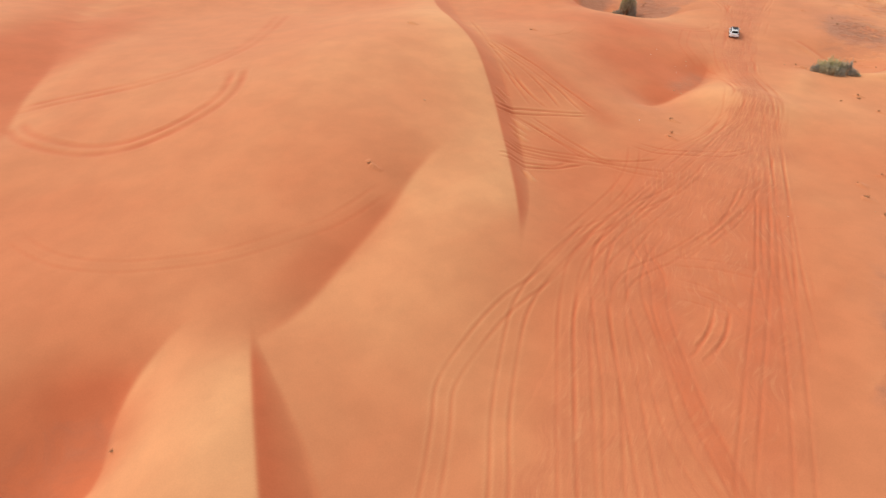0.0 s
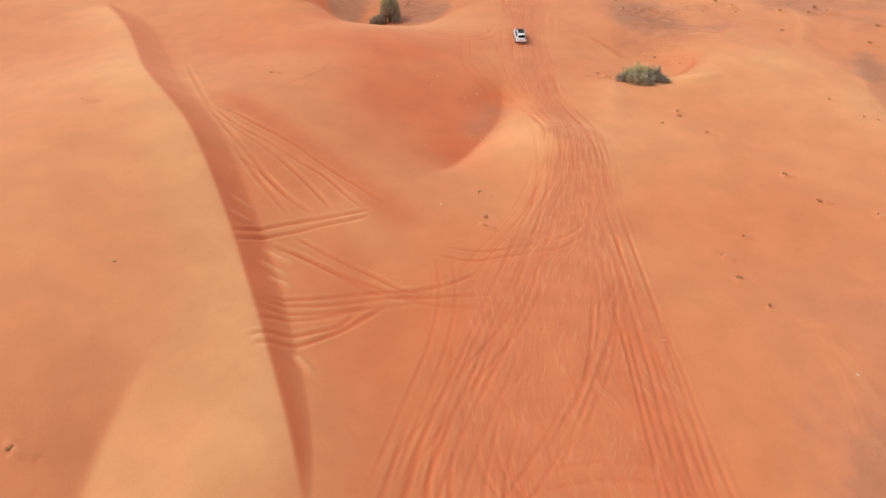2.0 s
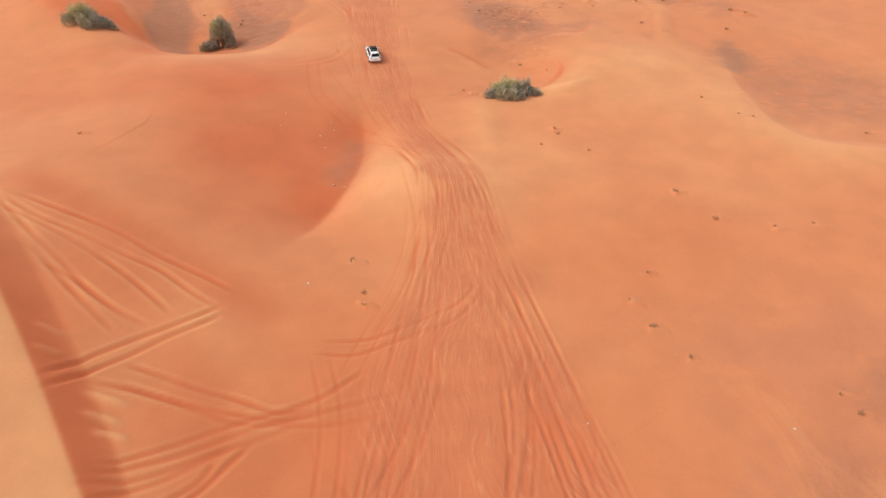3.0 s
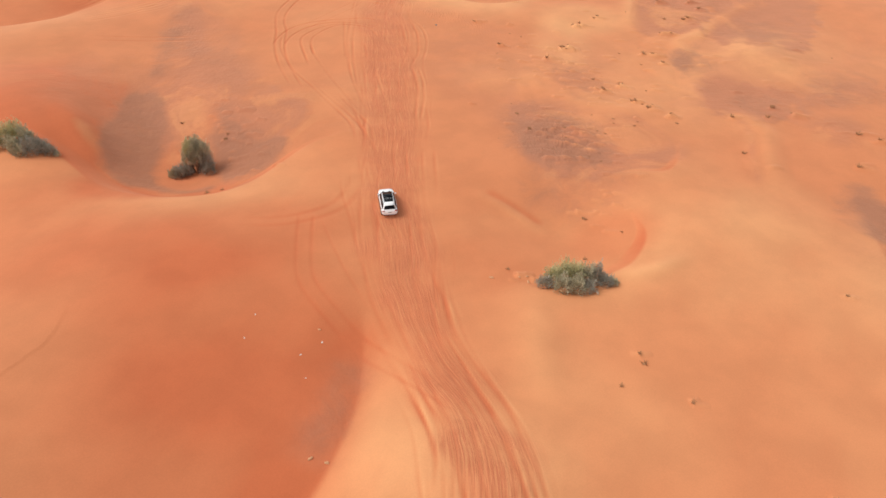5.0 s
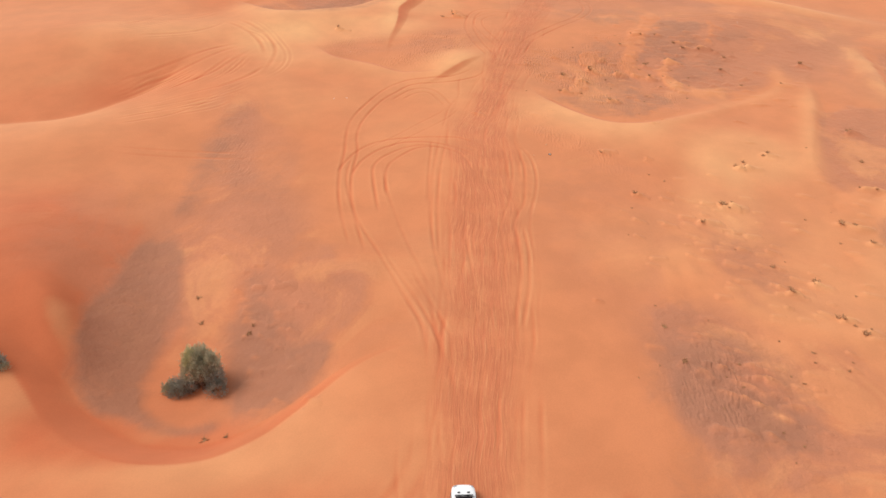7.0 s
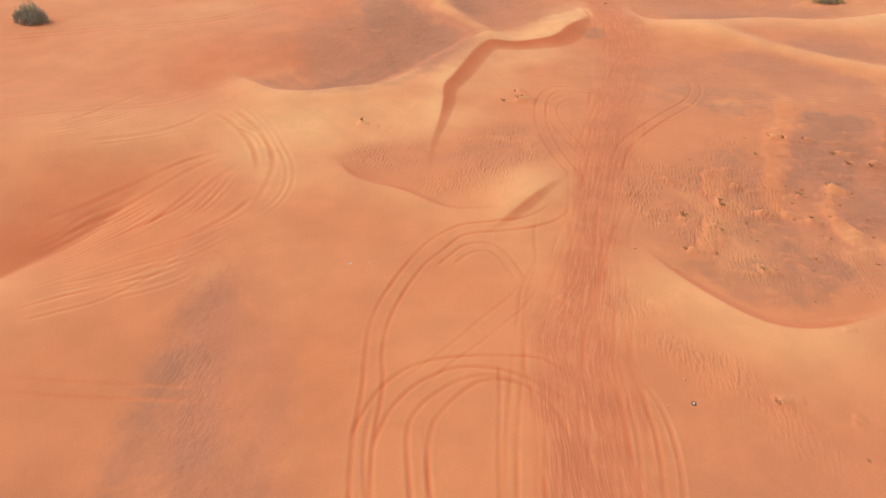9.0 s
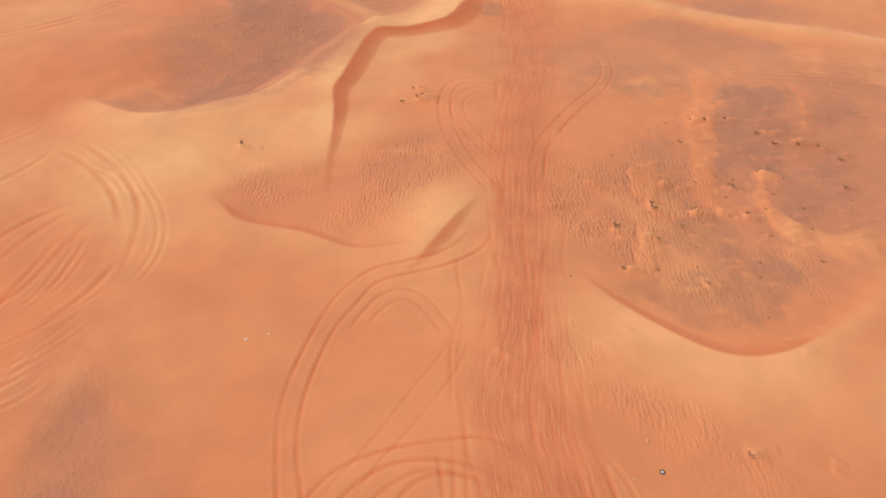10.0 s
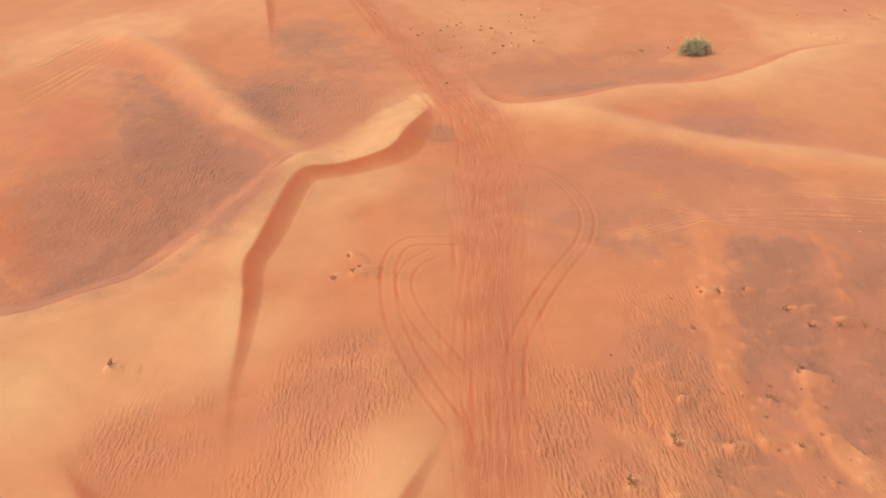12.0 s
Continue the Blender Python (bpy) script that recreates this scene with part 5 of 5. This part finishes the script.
bush(25.2, 178.1, 13, -23, ((-3.3, 0.4, 0, 1.2, 1.6, 0), (-2.3, 1.0, 0, 1.2, 2.3, 1), (-1.1, 1.4, 0, 1.2, 2.5, 1), (-0.8, -0.5, 0, 1.1, 1.7, 0), (0.3, 0.8, 0, 1.2, 2.2, 0), (1.1, -0.8, 0, 1.3, 1.7, 2), (2.2, -0.3, 0, 1.2, 1.5, 2),
                            (3.2, -0.5, 0, 0.9, 1.1, 2), (0.0, -1.3, 0, 0.9, 1.1, 0), (3.9, -0.6, 0, 0.5, 0.5, 0)), "broad dusty green desert bush on the rim of the hollow")
bush(187.9, 287.1, 24, -32, ((-2.2, 0.2, 0, 0.9, 2.0, 1), (-1.2, 0.9, 0, 1.0, 2.4, 1), (0.2, 1.0, 0, 1.1, 2.4, 1), (1.4, 0.7, 0, 1.0, 2.2, 1), (2.3, 0.1, 0, 0.9, 1.8, 1), (-0.8, -0.5, 0, 1.0, 1.6, 0), (0.6, -0.6, 0, 1.0, 1.6, 0)), "pale green desert bush on open sand", 5)
bush(27.0, 316.0, 16, -20, ((-2.2, 0.2, 0, 1.3, 1.8, 2), (-1.0, 0.8, 0, 1.4, 2.6, 0), (0.6, 0.9, 0, 1.4, 2.8, 0), (2.0, 0.2, 0, 1.3, 2.0, 2), (-0.4, -0.7, 0, 1.2, 1.6, 2), (1.0, -0.7, 0, 1.2, 1.6, 2)), "dark green desert bush far off on a slope")


# ---- the car ----
def loft(bm, rings, cap=True):
    """Skin closed rings of points, one after another."""
    made = [[bm.verts.new(p) for p in r] for r in rings]
    n = len(made[0])
    for r, q in zip(made, made[1:]):
        for i in range(n):
            bm.faces.new((r[i], r[(i + 1) % n], q[(i + 1) % n], q[i]))
    if cap:
        bm.faces.new(made[0][::-1])
        bm.faces.new(made[-1])


def plate(bm, corners, thick=0.02):
    """A thin slab on four or more corners, raised along their normal."""
    c = [Vector(p) for p in corners]
    up = (c[1] - c[0]).cross(c[2] - c[0]).normalized() * thick
    loft(bm, [[p - up for p in c], [p + up for p in c]])


def block(bm, x, y, z, sx, sy, sz, round_=0.02):
    made = bmesh.ops.create_cube(bm, size=1.0, matrix=Matrix.LocRotScale((x, y, z), None, (sx, sy, sz)))
    if round_:
        edges = list({e for v in made["verts"] for e in v.link_edges})
        bmesh.ops.bevel(bm, geom=edges, offset=round_, segments=2, affect="EDGES")


def drum(bm, x, y, z, r, width, sides=20):
    bmesh.ops.create_cone(bm, cap_ends=True, segments=sides, radius1=r, radius2=r, depth=width,
                          matrix=Matrix.Translation((x, y, z)) @ Matrix.Rotation(math.pi / 2, 4, "Y"))


def sport_utility(m):
    """A white estate-like off-roader; nose along +y."""
    car = tagged(new("car"), "white five-door off-road car with dark panoramic roof on the sand", "car")
    car.matrix_world = m
    # lower body: half width, underside, shoulder and deck height at each station
    stations = ((-2.38, 0.66, 0.48, 0.86, 0.92), (-2.33, 0.80, 0.40, 0.98, 1.06), (-2.1, 0.93, 0.34, 1.02, 1.10), (-1.4, 0.965, 0.30, 1.02, 1.10), (-0.4, 0.955, 0.28, 1.00, 1.08),
                (0.6, 0.955, 0.28, 0.98, 1.06), (1.05, 0.96, 0.28, 0.97, 1.07), (1.5, 0.965, 0.30, 0.93, 1.03), (2.0, 0.92, 0.34, 0.86, 0.96), (2.25, 0.82, 0.38, 0.78, 0.88), (2.37, 0.62, 0.44, 0.66, 0.74))
    rings = []
    for y, w, lo, sh, top in stations:
        half = [(w * 0.86, lo), (w * 0.99, lo + 0.12), (w, (lo + sh) / 2), (w * 0.975, sh - 0.04), (w * 0.92, sh + 0.02), (w * 0.72, top), (w * 0.35, top + 0.015)]
        rings.append([Vector((x, y, z)) for x, z in half] + [Vector((-x, y, z)) for x, z in half[::-1]])
    bm = bmesh.new()
    loft(bm, rings)
    part("body", bm, PAINT, car)
    # cabin: base half width, base height, roof half width, roof height
    cabin = ((-2.22, 0.78, 1.06, 0.60, 1.10), (-1.95, 0.80, 1.08, 0.60, 1.58), (-1.6, 0.82, 1.09, 0.61, 1.66), (-0.6, 0.84, 1.08, 0.64, 1.71), (0.2, 0.84, 1.07, 0.64, 1.68), (0.5, 0.83, 1.06, 0.62, 1.62), (1.25, 0.80, 1.05, 0.56, 1.08))
    rings = []
    for y, wb, zb, wr, zr in cabin:
        half = [(wb, zb - 0.05), (wb * 0.99, zb + 0.02), (wr * 1.06, zr - 0.07), (wr * 0.96, zr), (wr * 0.45, zr + 0.02)]
        rings.append([Vector((x, y, z)) for x, z in half] + [Vector((-x, y, z)) for x, z in half[::-1]])
    bm = bmesh.new()
    loft(bm, rings)
    part("roof", bm, PAINT, car)
    bm = bmesh.new()
    plate(bm, [(-0.56, -0.78, 1.745), (0.56, -0.78, 1.745), (0.55, 0.52, 1.67), (-0.55, 0.52, 1.67)])
    part("front_roof_glass", bm, GLASS, car, "black panoramic roof glass")
    bm = bmesh.new()
    plate(bm, [(-0.51, -1.48, 1.712), (0.51, -1.48, 1.712), (0.53, -0.88, 1.747), (-0.53, -0.88, 1.747)])
    part("rear_roof_glass", bm, GLASS, car, "black panoramic roof glass")
    bm = bmesh.new()
    plate(bm, [(-0.56, 0.54, 1.64), (0.56, 0.54, 1.64), (0.72, 1.26, 1.13), (-0.72, 1.26, 1.13)], 0.03)
    part("windscreen", bm, GLASS, car)
    bm = bmesh.new()
    plate(bm, [(-0.68, -2.235, 1.16), (0.68, -2.235, 1.16), (0.52, -2.0, 1.55), (-0.52, -2.0, 1.55)], 0.025)
    part("rear_window", bm, GLASS, car)
    bm = bmesh.new()
    block(bm, 0, -2.02, 1.63, 1.1, 0.26, 0.05, 0.02)
    part("roof_spoiler", bm, PAINT, car)
    for k in (-1, 1):
        for name, y0, y1, y2, y3 in (("front_side_window", -0.30, 0.98, 0.48, -0.30), ("rear_side_window", -1.28, -0.38, -0.38, -1.28), ("quarter_window", -2.0, -1.36, -1.36, -1.80)):
            bm = bmesh.new()
            plate(bm, [(k * 0.87, y0, 1.11), (k * 0.87, y1, 1.11), (k * 0.70, y2, 1.60), (k * 0.70, y3, 1.60 if name != "quarter_window" else 1.56)], 0.02)
            part(name, bm, GLASS, car)
        bm = bmesh.new()
        tube(bm, [Vector((k * 0.60, -1.75, 1.67)), Vector((k * 0.60, -1.6, 1.72)), Vector((k * 0.62, -0.6, 1.765)), Vector((k * 0.61, 0.25, 1.725)), Vector((k * 0.60, 0.42, 1.665))], [0.022] * 5, 6)
        part("roof_rail", bm, ALLOY, car, "satin metal roof rail")
        bm = bmesh.new()
        block(bm, k * 1.04, 0.86, 1.14, 0.2, 0.12, 0.15, 0.04)
        block(bm, k * 0.93, 0.88, 1.10, 0.12, 0.06, 0.05, 0.015)
        part("wing_mirror", bm, PAINT, car)
        bm = bmesh.new()
        plate(bm, [(k * 0.52, 2.27, 0.86), (k * 0.80, 2.10, 0.92), (k * 0.76, 1.98, 0.97), (k * 0.50, 2.13, 0.94)], 0.025)
        part("headlight", bm, LAMP_CLEAR, car, "clear headlight")
        bm = bmesh.new()
        block(bm, k * 0.72, -2.31, 0.98, 0.34, 0.13, 0.15, 0.04)
        part("tail_light", bm, LAMP_RED, car, "red tail light")
        bm = bmesh.new()
        block(bm, k * 0.955, 0.0, 0.33, 0.06, 2.0, 0.14, 0.025)
        part("side_sill", bm, TRIM, car, "black plastic sill")
        for y in (-0.15, -1.15):
            bm = bmesh.new()
            block(bm, k * 0.965, y, 0.93, 0.035, 0.2, 0.035, 0.012)
            part("door_handle", bm, PAINT, car)
        for y in (-0.34, -1.33, 0.98):
            bm = bmesh.new()
            block(bm, k * 0.952, y, 0.68, 0.016, 0.012, 0.62, 0)
            part("door_seam", bm, TRIM, car)
        for y in (-1.42, 1.42):
            bm = bmesh.new()
            drum(bm, k * 0.905, y, 0.42, 0.46, 0.14, 24)
            part("wheel_arch", bm, TRIM, car, "black wheel arch")
            hub = new("wheel")
            hub.parent = car
            hub.location = (k * 0.86, y, 0.365)
            bm = bmesh.new()
            drum(bm, 0, 0, 0, 0.365, 0.25, 28)
            bmesh.ops.bevel(bm, geom=[e for e in bm.edges if e.calc_length() < 0.2], offset=0.03, segments=2, affect="EDGES")
            part("tyre", bm, RUBBER, hub, "dusty black tyre")
            bm = bmesh.new()
            drum(bm, k * 0.1, 0, 0, 0.15, 0.09, 16)
            for j in range(5):
                t = math.tau * j / 5
                made = bmesh.ops.create_cube(bm, size=1.0)
                bmesh.ops.transform(bm, matrix=Matrix.Translation((k * 0.125, 0, 0)) @ Matrix.Rotation(t, 4, "X") @ Matrix.LocRotScale((0, 0, 0.13), None, (0.03, 0.06, 0.26)), verts=made["verts"])
            part("rim", bm, ALLOY, hub, "five-spoke alloy rim")
    bm = bmesh.new()
    block(bm, 0, -2.34, 0.45, 1.4, 0.12, 0.12, 0.04)
    part("rear_bumper", bm, TRIM, car, "black lower rear bumper")
    bm = bmesh.new()
    block(bm, 0, 2.33, 0.50, 1.2, 0.12, 0.20, 0.05)
    part("front_bumper", bm, TRIM, car, "black lower front bumper")
    bm = bmesh.new()
    block(bm, 0, 2.33, 0.70, 0.9, 0.08, 0.13, 0.03)
    part("grille", bm, TRIM, car, "dark grille")
    bm = bmesh.new()
    block(bm, 0, -2.40, 0.82, 0.5, 0.03, 0.11, 0.008)
    tag = part("plate", bm, PLATE, car, "pale number plate")
    bm = bmesh.new()
    block(bm, 0, -2.418, 0.82, 0.36, 0.006, 0.05, 0)
    part("plate_bar", bm, TRIM, tag)
    for k in (-0.38, 0.38):
        bm = bmesh.new()
        plate(bm, [(k - 0.1, 1.45, 1.065), (k + 0.1, 1.45, 1.065), (k + 0.1, 1.58, 1.05), (k - 0.1, 1.58, 1.05)], 0.012)
        part("bonnet_vent", bm, TRIM, car, "dark bonnet vent")
    bm = bmesh.new()
    tube(bm, [Vector((-0.3, 1.27, 1.12)), Vector((0.1, 1.2, 1.2)), Vector((0.45, 1.12, 1.26))], [0.012] * 3, 4)
    part("wiper", bm, TRIM, car)
    return car


CAR_X, CAR_Y, CAR_TURN = 62.4, 149.4, -18.5
sport_utility(pose(CAR_X, CAR_Y, ground(CAR_X, CAR_Y), 0, 0, CAR_TURN) @ Matrix.Diagonal((1.0, 1.05, 1.0, 1)))


# ---- tufts, stones and litter ----
def tuft_mesh(seed, size):
    rng, bm = random.Random(seed), bmesh.new()
    for _ in range(22):
        a, out = rng.uniform(0, math.tau), rng.uniform(0.1, 1.0)
        root = Vector((math.cos(a), math.sin(a), 0)) * size * 0.35 * rng.random()
        tip = root + Vector((math.cos(a) * out, math.sin(a) * out, rng.uniform(0.5, 1.1))) * size * 0.7
        tube(bm, [root - Vector((0, 0, 0.05)), root.lerp(tip, 0.5) + Vector((0, 0, 0.06 * size)), tip], [0.05 * size, 0.05 * size, 0.012], 4)
    made = bmesh.ops.create_icosphere(bm, subdivisions=2, radius=size * 0.42, matrix=Matrix.Diagonal((1, 0.8, 0.6, 1)))
    for v in made["verts"]:
        v.co *= 1 + 0.35 * (noise.noise(v.co * 4 / size + Vector((seed, 0, 0))))
    mesh = bpy.data.meshes.new("dry_tuft")
    bm.to_mesh(mesh)
    bm.free()
    mesh.materials.append(CLOD)
    return mesh


TUFTS = [tuft_mesh(k, 1.0) for k in range(4)]
STONES = []
for k in range(3):
    bm = bmesh.new()
    bmesh.ops.create_icosphere(bm, subdivisions=2, radius=0.5)
    for v in bm.verts:
        v.co = Vector((v.co.x, v.co.y * 0.75, v.co.z * 0.6)) * (1 + 0.3 * noise.noise(v.co * 3 + Vector((k * 5, 0, 0))))
    mesh = bpy.data.meshes.new("stone")
    bm.to_mesh(mesh)
    bm.free()
    mesh.materials.append(STONE)
    STONES.append(mesh)


def scatter(name, meshes, places, low, high, label, category, group, seed, lift=0.0):
    rng = random.Random(seed)
    for x, y in places:
        ob = new(name, rng.choice(meshes))
        size = rng.uniform(low, high)
        ob.matrix_world = pose(x, y, ground(x, y) + lift * size, 0, 0, rng.uniform(0, 360)) @ Matrix.Diagonal((size * 1.35, size, size * rng.uniform(0.5, 0.8), 1))
        tagged(ob, label, category, group)


DARK = "small dark tuft of dry stems on the sand"
scatter("dry_tuft", TUFTS, PIT_TUFTS, 0.35, 0.65, DARK, "dry tuft", "tufts of the coarse pit", 1)
scatter("dry_tuft", TUFTS, [(105.7, 189.5), (106.8, 187.5), (137.4, 183.1), (141.9, 181.9), (107.5, 157.6), (108.2, 156.1), (109.0, 154.9), (109.1, 149.4), (111.6, 138.9), (83.6, 138.0), (85.3, 133.1),
                            (78.5, 131.3), (69.3, 133.1), (72.9, 115.2), (69.2, 114.1), (120.4, 188.1), (106.7, 163.0), (93.4, 155.8), (89.9, 162.9), (125.1, 188.7), (110.6, 178.8), (107.5, 167.2),
                            (88.7, 157.9), (130.6, 239.0), (134.0, 238.7)], 0.2, 0.5, DARK, "dry tuft", "tufts east of the way", 2)
scatter("dry_tuft", TUFTS, [(49.7, 177.4), (45.3, 185.1), (46.0, 165.1), (45.2, 181.3), (50.3, 178.3), (44.2, 165.4)], 0.25, 0.6, DARK, "dry tuft", "tufts of the bowl", 3)
scatter("dry_tuft", TUFTS, DUNE_TUFTS, 0.25, 0.55, DARK, "dry tuft", "tufts of the first dunes", 4)
scatter("stone", STONES, [(47.7, 133.5), (42.0, 120.5), (43.1, 119.6), (-2.9, 95.2), (57.6, 78.6), (92.9, 199.3), (96.0, 201.5), (69.5, 131.2), (70.3, 130.9), (70.0, 130.2), (66.8, 132.5)], 0.2, 0.45, "small pale sandy stone lying on the dune", "stone", "pale stones", 5, 0.1)

scatter("dry_tuft", TUFTS, NORTH_TUFTS, 0.25, 0.6, DARK, "dry tuft", "tufts of the north", 14)
scatter("dry_tuft", TUFTS, EAST_TUFTS, 0.3, 0.75, DARK, "dry tuft", "tufts east of the way", 12)
rng = random.Random(33)
scatter("dry_tuft", TUFTS, [(rng.gauss(128, 10), rng.gauss(221, 8)) for _ in range(40)], 0.12, 0.34, DARK, "dry tuft", "tufts of the coarse pit", 6)
scatter("dry_tuft", TUFTS, [(rng.gauss(122, 16), rng.gauss(168, 14)) for _ in range(18)], 0.12, 0.3, DARK, "dry tuft", "tufts east of the way", 7)
scatter("dry_tuft", TUFTS, [(rng.gauss(91, 4), rng.gauss(153, 4)) for _ in range(14)], 0.12, 0.3, DARK, "dry tuft", "tufts east of the way", 8)
scatter("dry_tuft", TUFTS, [(rng.gauss(152, 8), rng.gauss(318, 10)) for _ in range(24)], 0.15, 0.45, DARK, "dry tuft", "tufts of the north", 9)

# crumpled scraps of litter
SCRAPS = []
for k in range(3):
    rng, bm = random.Random(60 + k), bmesh.new()
    bmesh.ops.create_grid(bm, x_segments=5, y_segments=4, size=0.5)
    for v in bm.verts:
        v.co = Vector((v.co.x + 0.09 * rng.uniform(-1, 1), 0.7 * v.co.y + 0.09 * rng.uniform(-1, 1), 0.16 + 0.16 * rng.uniform(-1, 1)))
    bmesh.ops.solidify(bm, geom=bm.faces[:], thickness=0.02)
    mesh = bpy.data.meshes.new("litter_scrap")
    bm.to_mesh(mesh)
    bm.free()
    mesh.materials.append(LITTER)
    SCRAPS.append(mesh)
scatter("litter_scrap", SCRAPS, [(141.2, 251.1), (157.4, 235.2), (78, 247.1), (70.2, 226.9), (72.3, 226.7), (42.6, 137.1), (40.8, 134.7), (45, 131.3), (44.5, 128.6), (45.1, 76.7), (60, 67.4),
                                 (47.4, 132.1), (31.5, 103.4)], 0.1, 0.22, "crumpled scrap of white plastic litter on the sand", "litter", "scraps of litter", 10)


# a thrown-away wheel on the edge of the way
def old_wheel(x, y):
    base = tagged(new("discarded_wheel"), "old black tyre with a pale rim lying flat on the sand", "wheel")
    base.matrix_world = pose(x, y, ground(x, y) + 0.04, 6, 4, 0) @ Matrix.Scale(0.55, 4)
    bm, rings = bmesh.new(), []
    for k in range(24):
        a = math.tau * k / 24
        rings.append([bm.verts.new(((0.3 + 0.09 * math.cos(b)) * math.cos(a), (0.3 + 0.09 * math.cos(b)) * math.sin(a), 0.1 * math.sin(b))) for b in [math.tau * i / 10 for i in range(10)]])
    for k in range(24):
        p, q = rings[k], rings[(k + 1) % 24]
        for i in range(10):
            bm.faces.new((p[i], q[i], q[(i + 1) % 10], p[(i + 1) % 10]))
    part("tyre", bm, RUBBER, base)
    bm = bmesh.new()
    drum(bm, 0, 0, 0, 0.23, 0.1, 20)
    bmesh.ops.rotate(bm, verts=bm.verts, matrix=Matrix.Rotation(math.pi / 2, 3, "Y"))
    part("rim", bm, LITTER, base, "pale sun-bleached rim")


old_wheel(95.2, 198.8)
